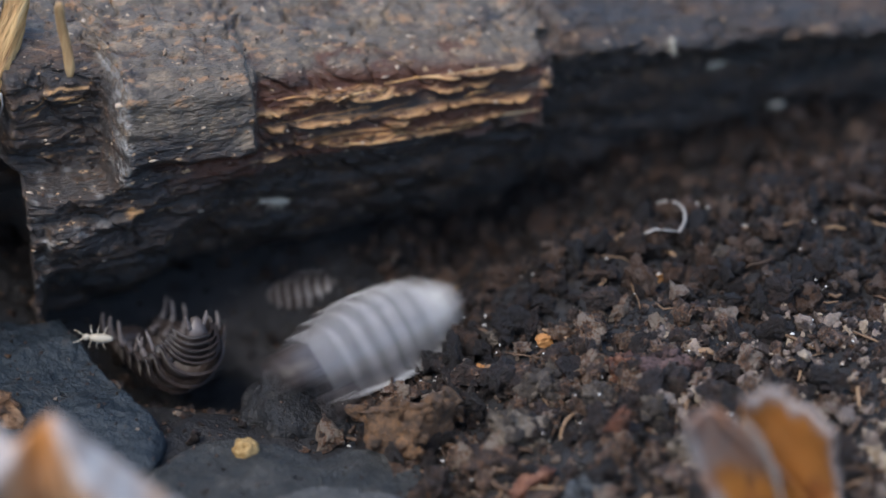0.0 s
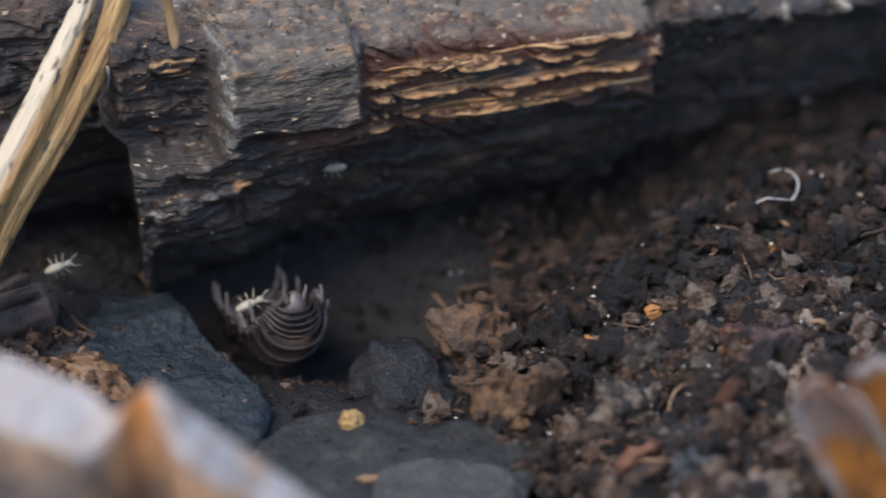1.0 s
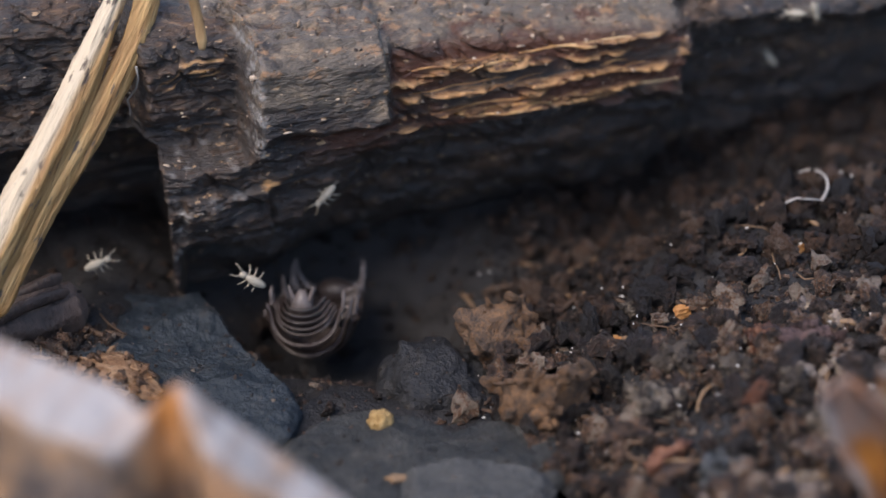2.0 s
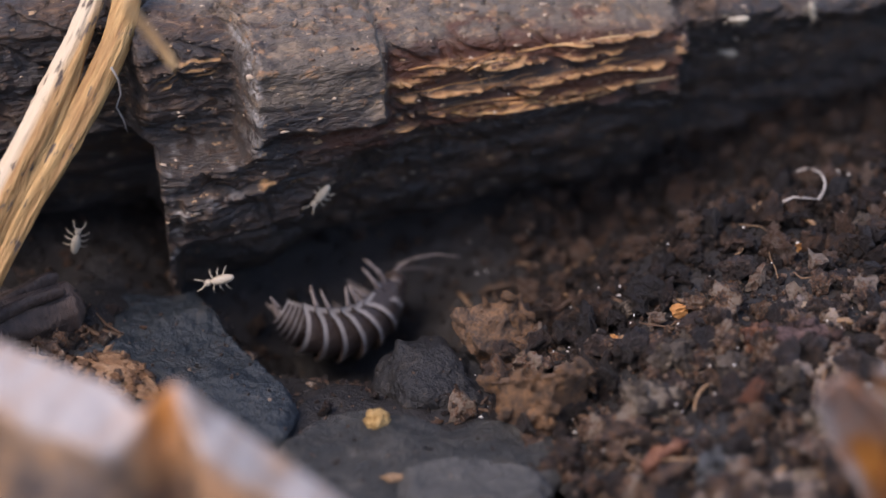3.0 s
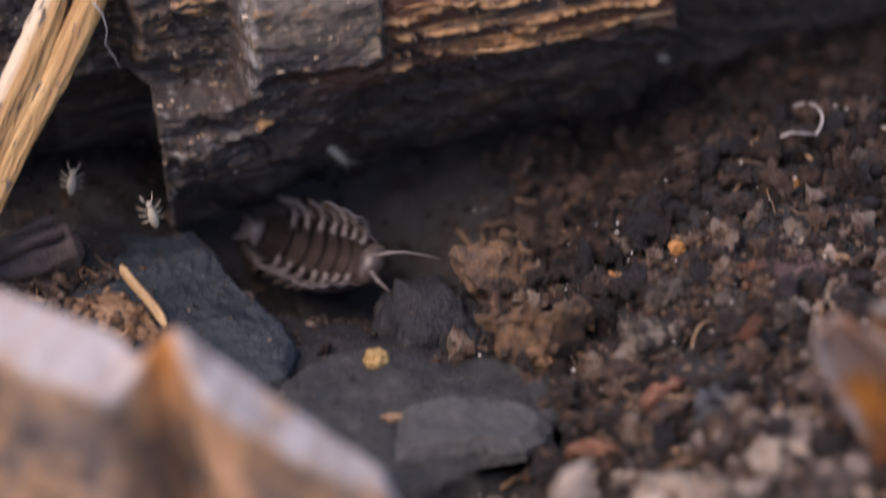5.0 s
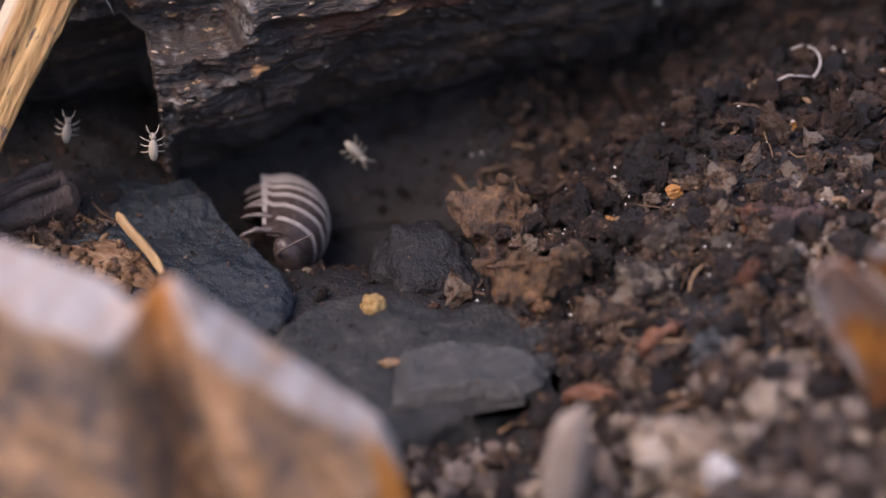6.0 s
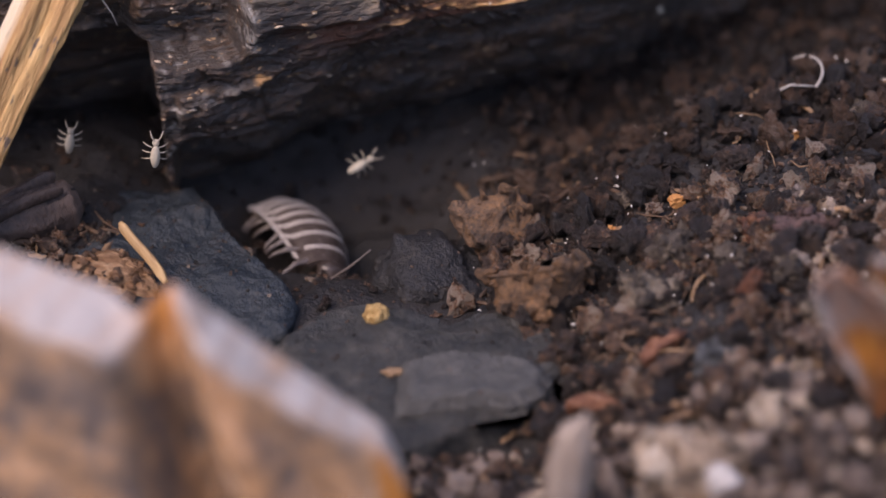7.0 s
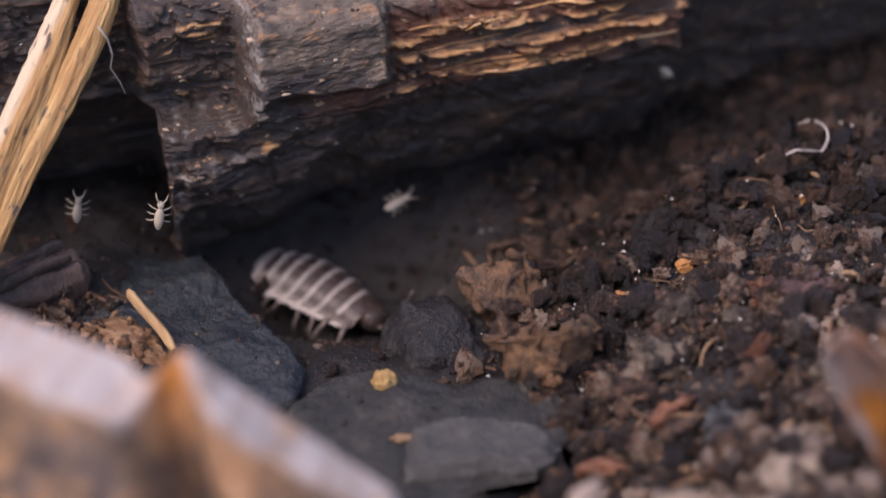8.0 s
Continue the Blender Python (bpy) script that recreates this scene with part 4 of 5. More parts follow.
v, f = stem([(-23.0, -4.1, 5.6, 1.38), (-21.3, -1.7, 8.4, 1.38), (-19.5, 0.6, 11.3, 1.35), (-18.2, 2.3, 13.4, 1.28), (-16.5, 4.8, 16.4, 1.08), (-15.5, 6.5, 18.5, 0.8), (-14.7, 8.0, 20.4, 0.63), (-13.9, 9.6, 22.3, 0.6), (-13.3, 10.9, 24.0, 0.53)], 3)
part("shaft", mesh_of("shaft", v, f, m_straw), stalk)
v, f = stem([(-21.2, -4.1, 5.6, 0.76), (-20.0, -2.2, 7.9, 0.79), (-18.5, -0.0, 10.6, 0.83), (-17.2, 1.5, 12.4, 0.86), (-15.7, 3.2, 14.5, 0.86), (-14.2, 5.2, 16.9, 0.87), (-13.2, 6.7, 18.8, 0.8), (-12.7, 8.0, 20.4, 0.77), (-12.4, 9.6, 22.3, 0.74), (-12.1, 10.9, 24.0, 0.63)], 8, 0.6)
part("split_strand", mesh_of("split_strand", v, f, m_straw), stalk, "tan strand split off the shaft")
part("hanging_fibre", mesh_of("hanging_fibre", *tube(hang, [0.08, 0.07, 0.06, 0.06, 0.05, 0.04], 6), m_root), stalk, "thin pale loose fibre")

# wood litter beside the log
chunk = tagged(new("wood_chunk"), "dark split chunk of rotten wood", "wood")
chunk.matrix_basis = at_mm(-24.0, -1.6, 2.4, 0, 86, 26)
v, f = splinter(9.0, 2.0, 12, n=50, sides=26)
part("heartwood", mesh_of("heartwood", v, f, m_wood), chunk)
for k, (dx, dy, z0, ln, r) in enumerate([(-1.5, 0.5, 0.6, 7.4, 0.55), (-1.2, -0.9, 1.4, 6.6, 0.42), (-0.4, 1.5, 0.2, 8.2, 0.5)]):
    v, f = splinter(ln, r, 20 + k, n=30, sides=12)
    part("splinter", mesh_of("splinter", [(x + dx, y + dy, z + z0) for x, y, z in v], f, m_wood), chunk)
m_flake = earthy("flaky_bark", [(0.032, 0.021, 0.016), (0.080, 0.043, 0.024), (0.17, 0.085, 0.040), (0.33, 0.21, 0.125)], 0.6, 3.5, 0.55, 1.0, stretch=(0.5, 1.3, 1.3), depth=0.35, rand="island", spread=0.5)
tagged(part("bark_flake", clod_mesh("bark_flake", (2.9, 1.6, 1.2), 130, 44, m_flake, 0.85, (0.08, 0.34)), at=at_mm(-13.0, -4.4, 1.9, 12, 8, -15)), "curled flaky orange-brown piece of bark", "bark")
strand("wood_fibre", "pale wood fibre on the dark chunk", "fibre", [(-23.0, -1.4, 3.9), (-20.5, -0.4, 4.1), (-18.0, 0.8, 4.2), (-16.0, 2.0, 4.0)], 0.2, m_greylump)
v, f = lump(3, (0.8, 0.35, 0.25), 0.5, 46, 1.8)
tagged(part("wood_flake", mesh_of("wood_flake", v, f, m_greylump), at=at_mm(-13.4, -2.0, 1.9, 0, 0, 5)), "small tan flake of wood", "wood")


# ---- dry leaves ----
m_palegrey = earthy("pale_grey_mineral", [(0.25, 0.23, 0.22), (0.42, 0.40, 0.39), (0.55, 0.53, 0.52)], 0.8, 4.0, 0.5, 0.6, depth=0.15)
m_tanlump = earthy("tan_lump", [(0.05, 0.036, 0.027), (0.15, 0.105, 0.075), (0.30, 0.23, 0.17), (0.42, 0.36, 0.30)], 0.5, 3.0, 0.7, 0.9, depth=0.3, contrast=2.2, rand="object", spread=0.5)
def sheet(name, fn, nu, nv, thick, mats, slot=None, zone=None):
    """A sheet with thickness from fn(u, v) in millimetres; zone(u, v) tells kinds of surface apart."""
    p = np.array([[fn(i / (nu - 1), j / (nv - 1)) for j in range(nv)] for i in range(nu)])
    nrm = np.cross(np.gradient(p, axis=0), np.gradient(p, axis=1))
    nrm /= np.linalg.norm(nrm, axis=2, keepdims=True) + 1e-9
    top, low = (p + nrm * thick / 2).reshape(-1, 3), (p - nrm * thick / 2).reshape(-1, 3)
    n = nu * nv
    f1 = grid_faces(nu, nv)
    f = f1 + [tuple(n + k for k in reversed(q)) for q in f1]
    rim = [i * nv for i in range(nu)] + [(nu - 1) * nv + j for j in range(1, nv)] + [i * nv + nv - 1 for i in reversed(range(nu - 1))] + [j for j in reversed(range(1, nv - 1))]
    f += [(rim[k], rim[(k + 1) % len(rim)], n + rim[(k + 1) % len(rim)], n + rim[k]) for k in range(len(rim))]
    slots = None if slot is None else [0] * len(f1) + [slot] * (len(f) - len(f1))
    zones = None
    if zone:
        z = np.array([[zone(i / (nu - 1), j / (nv - 1)) for j in range(nv)] for i in range(nu)]).reshape(-1, 2)
        zones = {"pale": np.tile(z[:, 0], 2), "rust": np.tile(z[:, 1], 2)}
    return mesh_of(name, np.concatenate([top, low]), f, mats, slots, zones=zones)


def bump1(x, w):
    return math.exp(-(x / w) ** 2)


PINCH, PEAK = -8.8, -6.4


def leaf_crest(x):
    """Height of the leaf's far edge: it falls to a pinched fold, rises to a peak and drops away."""
    left = 12.1 + 0.36 * (PINCH - x)
    if x < PINCH:
        return left
    if x < PEAK:
        return 12.1 + 1.2 * float(smooth(PINCH, PEAK, x))
    return 13.3 - 0.74 * (x - PEAK) - 0.25 * (1 - math.exp(-(x - PEAK) / 0.7)) - 1.6 * float(smooth(3.4, 4.7, x))


def leaf_flat(x):
    """Depth of the leaf's turned-over top side; it closes up at the pinched fold."""
    return 4.4 * float(smooth(-7.6, -10.2, x)) + 3.4 * float(smooth(-7.0, -5.4, x)) * (1 - 0.6 * float(smooth(-1, 4, x)))


def big_leaf(u, v):
    x = -27 + 31.6 * u
    y = -20.6 - 0.2 * (x + 8) - 1.2 * bump1(x + 8.4, 0.9)
    flat = leaf_flat(x)
    r = 26 * v ** 1.35
    lie, drop = min(r, flat), max(0, r - flat)
    fold = 1.3 * math.sin((x + 4.6 - 0.25 * r) * 0.75) * min(1, drop / 5) * math.exp(-((x + 4) / 7) ** 2) + 0.5 * float(fbm(x / 4, r / 4, 0, 3, 71)) * min(1, r / 3)
    dx = 0.15 * lie * float(smooth(-6.8, -6.0, x))
    return (x + dx + 0.12 * drop, y - 0.93 * lie - 0.12 * drop + fold, leaf_crest(x) - 0.18 * lie - 0.97 * drop + 0.25 * float(fbm(x / 2.5, r / 5, 3, 3, 72)) * min(1, r))


def leaf_zone(u, v):
    """Pale paint stands in for sheen on the turned-over top side; the pinched fold is rusty."""
    x = -27 + 31.6 * u
    r = 26 * v ** 1.35
    edge = leaf_flat(x) * (1 + 0.25 * float(fbm(x / 3, 1, 2, 3, 73)))
    pale = float(smooth(edge + 0.9, edge - 0.9, r)) * min(1, edge / 1.5) * (0.70 + 0.95 * float(fbm(x / 0.6 + 0.5 * r, r / 6, 2, 3, 74)))
    rust = 1.3 * bump1(x + 7.3 + 0.05 * r, 1.1) * math.exp(-r / 3.0) + 0.5 * bump1(x + 5.8 - 0.2 * r, 1.2) * float(smooth(1, 5, r)) * math.exp(-r / 9) + 1.0 * float(smooth(2.8, 3.6, x + 0.08 * r)) * float(smooth(0.6, 2.2, r))
    return max(0, min(1, pale)), min(1, rust)


def leaf_kinds(m):
    n, l = m.node_tree.nodes, m.node_tree.links
    b = n["Principled BSDF"]
    old = b.inputs["Base Color"].links[0].from_socket
    for name, colour in (("rust", (0.42, 0.165, 0.035)), ("pale", (0.40, 0.36, 0.335))):
        a, k = n.new("ShaderNodeAttribute"), n.new("ShaderNodeMix")
        a.attribute_name = name
        k.data_type = "RGBA"
        l.new(a.outputs["Fac"], k.inputs["Factor"])
        l.new(old, k.inputs["A"])
        k.inputs["B"].default_value = (*colour, 1)
        old = k.outputs["Result"]
    l.new(old, b.inputs["Base Color"])


leaf_kinds(m_leaf)
TURN = 0.31   # share of the leaf's length that is turned over
leaf = tagged(new("dry_leaf"), "large folded dry brown leaf with light painted on its turned-over edge", "leaf")
part("turned_edge", sheet("turned_edge", lambda u, v: big_leaf(u, TURN * v), 150, 44, 0.25, m_leaf, None, lambda u, v: leaf_zone(u, TURN * v)), leaf, "turned-over leaf edge with painted pale sheen")
part("blade", sheet("blade", lambda u, v: big_leaf(u, TURN + (1 - TURN) * v), 150, 60, 0.25, m_leaf, None, lambda u, v: leaf_zone(u, TURN + (1 - TURN) * v)), leaf, "brown mottled leaf blade")
leaf.matrix_basis = at_mm(0.65, -10.2, 7.2) @ Matrix.Diagonal((0.9, 0.9, 0.9, 1))


def curl(r0, r1, h, a0, a1, ragged, seed):
    def fn(u, v):
        a = radians(a0 + (a1 - a0) * u)
        top = h * (1 - ragged * (0.5 + 0.5 * float(fbm(u * 5, 2.0, seed, 3, seed))))
        r = r0 + (r1 - r0) * v + 0.25 * math.sin(5 * a + seed)
        return (r * math.cos(a), r * math.sin(a), top * v)
    return fn


frag = tagged(new("leaf_fragment"), "curled orange-brown dry leaf fragment standing on the soil", "leaf")


def tongue(u, v):
    """A leaf tip that leans over and is hollow towards its open side."""
    lx, rx = 31.8 - 11.2 * v + 3.9 * v * v, 35.2 - 4.5 * v - 3.6 * v * v
    hollow = 1 - (2 * u - 1) ** 2
    z = 3.4 + 13.2 * v * (1 - 0.06 * u) + 0.7 * v ** 6 * (hollow - 0.5 + 0.9 * float(fbm(u * 4, 1, 2, 3, 75)))
    return (lx + (rx - lx) * u + 0.2 * float(fbm(v * 4, u * 2, 5, 3, 76)), -25.0 + 1.7 * hollow * (1 - 0.6 * v ** 3) - 0.8 * v ** 4 + 0.35 * float(fbm(u * 3, v * 4, 7, 3, 77)), z)


def tongue_zone(u, v):
    tip = float(smooth(0.62, 0.8, v + 0.12 * float(fbm(u * 3, v * 3, 1, 3, 78)) - 0.06 * (u - 0.5)))
    rim = float(smooth(0.16, 0.03, u)) * float(smooth(0.35, 0.6, v))
    return max(0.55 * tip, rim) * (0.55 + 0.6 * float(fbm(u * 5, v * 6, 3, 3, 79))), 1.0 * bump1(v - 0.58, 0.13) * (1 - rim)


leaf_kinds(m_leaf_orange)
part("blade", sheet("blade", tongue, 40, 60, 0.22, m_leaf_orange, None, tongue_zone), frag, "hollow blade with a pale grey tip")


def flap(u, v):
    """The rest of the torn leaf: a curled orange flap beside the hollow blade."""
    ragged = 0.9 * float(fbm(u * 5, 3, 1, 4, 85)) * v ** 2
    x = (29.2 + 4.6 * u) * (1 - v) + (27.3 + 4.2 * u) * v + 0.5 * math.sin(3 * v) * u
    z = 6.0 + (11.2 - 1.5 * u ** 2) * v + ragged
    return (x + 0.25 * float(fbm(v * 4, u * 3, 6, 3, 86)), -24.2 + 1.5 * math.sin(3.0 * u + 0.6) * v - 1.3 * v ** 3 + 0.4 * float(fbm(u * 3, v * 3, 9, 3, 87)), z)


def flap_zone(u, v):
    rim = max(float(smooth(0.90, 0.97, v + 0.05 * float(fbm(u * 8, 1, 1, 3, 88)))), float(smooth(0.93, 0.98, u)))
    return 0.75 * rim, 0.65 * float(smooth(0.25, 0.6, v + 0.6 * float(fbm(u * 3, v * 3, 4, 4, 89)))) * (1 - rim)


part("flap", sheet("flap", flap, 50, 50, 0.22, m_leaf_orange, None, flap_zone), frag, "torn orange flap with a pale rim")
part("edge", mesh_of("edge", *tube([(27.3 + 3.4 * q - 0.6 * q * q, -25.4, 16.2 - 3.6 * q - 2.0 * q * q) for q in np.linspace(0, 1, 9)], [0.1, 0.2, 0.26, 0.25, 0.2, 0.24, 0.2, 0.15, 0.08], 8, 0.3), m_leaf_pale), frag, "pale dry leaf edge")
scrap = tagged(new("leaf_fragment"), "small orange dry leaf fragment", "leaf")
scrap.matrix_basis = at_mm(5.0, -28.5, 0.2, 10, 10, 20)
part("blade", sheet("blade", curl(1.6, 2.4, 5.5, 200, 330, 0.4, 5), 30, 20, 0.2, [m_leaf_orange, m_leaf_pale], 1), scrap)
stone("pale_stone", "pale pinkish upright stone on the near soil", "stone", (1.1, 1.0, 4.4), (13.0, -27.0, 5.2), m_leaf_pale, 0.35, 81, 4, 0.1, 1.7, (0, 5, 0))
clod("soil_lump", "pale tan crumbly lump on the near soil", "soil lump", (2.9, 2.1, 2.6), (19.8, -26.0, 5.2), m_tanlump, 82, 90)
clod("soil_lump", "large grey-brown lump on the near soil", "soil lump", (3.4, 2.6, 3.0), (31.0, -22.0, 6.5), m_greylump, 83, 120)
stone("pale_stone", "white stone on the near soil", "stone", (0.85, 0.7, 1.0), (20.5, -28.3, 6.2), m_palegrey, 0.6, 84, 4)


# ---- isopods ----
SEG = [("head", 5.2, 1.5, 1.05)]
for k, (w, h) in enumerate([(4.3, 2.0), (5.0, 2.3), (5.4, 2.45), (5.5, 2.5), (5.4, 2.45), (5.1, 2.3), (4.6, 2.1)]):
    SEG.append(("back_plate", 4.1 - 1.25 * k, w, h))
for k, (w, h) in enumerate([(3.9, 1.75), (3.7, 1.65), (3.4, 1.5), (3.0, 1.3), (2.5, 1.1)]):
    SEG.append(("tail_plate", -4.35 - 0.42 * k, w, h))


def plate_mesh(name, w, h, length, sweep, coat, rim=0.20, rows=14, cols=29, lobes=0.60):
    """An arched shell plate with a pale rear rim and side lobes; x runs forward."""
    pts, layers = [], []
    for lay in (0, 1):
        for i in range(rows):
            q = i / (rows - 1)                       # 0 front, 1 rear
            for j in range(cols):
                a = -1 + 2 * j / (cols - 1)
                k = abs(a)
                u = max(0.0, (k - 0.70) / 0.30)      # 0 on the arch, 1 at the tip of the side lobe
                th = radians(86) * min(k, 0.70) / 0.70
                x = length * (0.5 - q) * (1 - 0.5 * lobes * u ** 3) - sweep * k ** 2
                x += length * q * lobes * (0.28 * math.sin(math.pi * min(1, k / 0.8)) - 0.26 * u ** 1.5)
                grow = 0.86 + 0.19 * q - 0.10 * lay
                y = math.copysign(w / 2 * grow * (math.sin(th) + 0.16 * u), a)
                z = h * grow * (math.cos(th) - 0.30 * u) + 0.10 * (1 - k)
                pts.append((x, y, z))
    n = rows * cols
    top = grid_faces(rows, cols)
    slots = []
    for i in range(rows - 1):
        for j in range(cols - 1):
            slots.append(1 if i >= rows - 1 - max(1, round(rim * (rows - 1))) or (j in ((0, 1, cols - 3, cols - 2) if rim > 0.15 else (0, cols - 2)) and i > 3) else 0)
    f = [tuple(reversed(q)) for q in top] + [tuple(n + k for k in q) for q in top]
    slots += [0] * len(top)
    edge = [i * cols for i in range(rows)] + [(rows - 1) * cols + j for j in range(1, cols)] + [i * cols + cols - 1 for i in reversed(range(rows - 1))] + [j for j in reversed(range(1, cols - 1))]
    for k in range(len(edge)):
        a, c = edge[k], edge[(k + 1) % len(edge)]
        f.append((a, c, n + c, n + a))
        slots.append(0)
    return mesh_of(name, pts, f, coat, slots)


def limb_mesh(name, path, r0, r1, m, sides=7):
    fine = []
    for i in range(len(path) - 1):
        a, c = Vector(path[i]), Vector(path[i + 1])
        fine += [tuple(a.lerp(c, q)) for q in (0, 0.33, 0.67)]
    fine.append(path[-1])
    n = len(fine)
    rad = [(r0 + (r1 - r0) * i / (n - 1)) * (1.18 if i % 3 == 0 else 0.95) for i in range(n)]
    v, f = tube(fine, rad, sides)
    return mesh_of(name, v, f, m)


MESH = {}
# lighter shell and rim for the runner: sky reflection put into the colour
m_lit_shell = earthy("lit_isopod_shell", [(0.040, 0.034, 0.033), (0.072, 0.064, 0.062), (0.105, 0.096, 0.093)], 1.2, 6.0, 0.28, 0.15, depth=0.05, spec=0.75)
m_lit_rim = earthy("lit_shell_rim", [(0.42, 0.40, 0.38), (0.62, 0.60, 0.57)], 1.5, 6.0, 0.4, 0.15, depth=0.05, spec=0.5)
COATS = {"dark": [m_shell, m_rim], "grey": [m_lit_shell, m_lit_rim]}


def isopod_meshes():
    for i, (name, s, w, h) in enumerate(SEG):
        if name == "back_plate":
            for coat in ("dark", "grey"):
                MESH[i, coat] = plate_mesh("back_plate", w, h, 1.75, 0.45, COATS[coat], rim=0.20 if coat == "dark" else 0.14)
        elif name == "tail_plate":
            for coat in ("dark", "grey"):
                MESH[i, coat] = plate_mesh("tail_plate", w, h, 0.72, 0.16, COATS[coat], rim=0.25, lobes=0.3)
    v, f = lump(4, (0.95, 1.5, 0.95), 0.06, 2, 1.2)
    v[:, 2] += 0.95
    MESH["head"] = mesh_of("head", v, f, m_shell)
    v, f = lump(2, (0.16, 0.12, 0.16), 0.02, 1)
    MESH["eye"] = mesh_of("eye", v, f, m_eye)
    v, f = lump(3, (5.0, 1.9, 0.75), 0.03, 5)
    MESH["belly"] = mesh_of("belly", v, f, m_limb)
    t = [(0.55, 0.95, 0.75), (0.5, -0.95, 0.75), (-0.45, 0.5, 0.55), (-0.95, 0.22, 0.4), (-0.95, -0.22, 0.4), (-0.45, -0.5, 0.55)]
    v = t + [(x, y, z - 0.35) for x, y, z in t] + [(-0.1, 0, 0.95)]
    f = [(12, 0, 1), (12, 2, 0), (12, 3, 2), (12, 4, 3), (12, 5, 4), (12, 1, 5), (6, 8, 9, 10, 11, 7), (0, 2, 8, 6), (2, 3, 9, 8), (3, 4, 10, 9), (4, 5, 11, 10), (5, 1, 7, 11), (1, 0, 6, 7)]
    MESH["telson"] = mesh_of("telson", v, f, m_limb)
    for side in (1, -1):
        for k in range(7):
            lean = 0.5 * (3 - k) / 3
            MESH["leg", k, side] = limb_mesh("leg", [(0, 0, 0), (0.15 + 0.2 * lean, 0.75 * side, -0.30), (0.1 + 0.75 * lean, 1.25 * side, -1.0), (1.2 * lean, 1.35 * side, -1.9), (1.3 * lean, 1.3 * side, -2.3)], 0.26, 0.07, m_limb)
        MESH["antenna", side] = limb_mesh("antenna", [(0, 0, 0), (0.55, 0.45 * side, 0.35), (1.15, 0.9 * side, 1.2), (1.6, 1.3 * side, 2.5), (1.75, 1.6 * side, 4.1)], 0.16, 0.045, m_limb)
        MESH["uropod", side] = limb_mesh("uropod", [(0, 0, 0), (-0.5, 0.18 * side, -0.03), (-0.95, 0.3 * side, -0.08)], 0.2, 0.07, m_limb)


m_eye = earthy("black_eye", [(0.006, 0.006, 0.006), (0.012, 0.012, 0.012)], 2, 5, 0.3, 0.1)
isopod_meshes()


def along_body(s, rear, fore=None):
    """Where a piece at s along the body sits when the body is curled belly-inwards, by rear and fore (per mm)."""
    bend = rear if s < 0 or fore is None else fore
    if abs(bend) < 1e-4:
        return at_mm(s, 0, 0)
    th = bend * s
    core = 1.5                                   # height of the line that keeps its length
    return at_mm(math.sin(th) / bend, 0, core - (1 - math.cos(th)) / bend, 0, math.degrees(th), 0) @ at_mm(0, 0, -core)


def isopod(label, bend, size=1.0, coat="dark"):
    root = tagged(new("isopod"), label, "isopod", "isopods under the log")
    root.scale = (size, size, size)
    segs, legs = [], []
    for i, (name, s, w, h) in enumerate(SEG):
        ob = part(name, MESH["head"] if name == "head" else MESH[i, coat], root, at=along_body(s, bend))
        segs.append((ob, s))
        if name == "head":
            for side in (1, -1):
                part("antenna", MESH["antenna", side], ob, at=at_mm(0.75, 0.55 * side, 0.75))
                part("eye", MESH["eye"], ob, at=at_mm(0.1, 1.36 * side, 1.15))
        if name == "back_plate":
            for side in (1, -1):
                leg = part("leg", MESH["leg", i - 1, side], ob, at=at_mm(0, w * 0.27 * side, 0.35))
                legs.append((leg, 0, w * 0.27 * side, 0.35, i + (3 if side < 0 else 0)))
    ob = part("tail_fan", MESH["telson"], root, at=along_body(-6.35, bend))
    segs.append((ob, -6.35))
    for side in (1, -1):
        part("uropod", MESH["uropod", side], ob, at=at_mm(-0.35, 0.55 * side, 0.4))
    return root, segs, legs


def facing(x, y, z, h, d):
    """A pose in millimetres that heads along h with its back towards d."""
    h = Vector(h).normalized()
    d = Vector(d)
    d = (d - h * d.dot(h)).normalized()
    s = d.cross(h)
    m = Matrix((h, s, d)).transposed().to_4x4()
    return Matrix.Translation((x * MM, y * MM, z * MM)) @ m


runner = isopod("striped isopod with sky reflection painted on its shell, running over the slate", 0.015, 1.12, "grey")
curled = isopod("dark brown striped isopod with pale plate rims", 0.34, 0.96)
hidden = isopod("dark striped isopod deep under the log", 0.06, 0.55)
still = isopod("dark striped isopod resting under the log", 0.03, 0.5)
still[0].matrix_basis = facing(12.2, 18.0, -2.9, (-0.95, 0.1, 0.1), (0.1, -0.95, 0.3)) @ Matrix.Diagonal((0.5, 0.5, 0.5, 1))


# ---- springtails ----
def springtail():
    root = tagged(new("springtail"), "tiny pale springtail walking on dark wood", "springtail", "springtails")
    v, f = lump(3, (0.78, 0.3, 0.28), 0.08, 3, 2.0)
    v[:, 2] += 0.45
    v[:, 0] -= 0.15
    part("body", mesh_of("body", v, f, m_tail), root)
    v, f = lump(3, (0.26, 0.22, 0.2), 0.05, 4)
    part("head", mesh_of("head", v + (0.78, 0, 0.42), f, m_tail), root)
    for side in (1, -1):
        part("antenna", limb_mesh("antenna", [(0.95, 0.1 * side, 0.5), (1.25, 0.28 * side, 0.6), (1.6, 0.4 * side, 0.45)], 0.05, 0.025, m_tail, 5), root)
        for k in range(3):
            x = 0.45 - 0.35 * k
            part("leg", limb_mesh("leg", [(x, 0.2 * side, 0.4), (x + 0.1 - 0.1 * k, 0.5 * side, 0.35), (x + 0.15 - 0.2 * k, 0.75 * side, 0.0)], 0.05, 0.025, m_tail, 5), root)
    return root


tail_a = springtail()
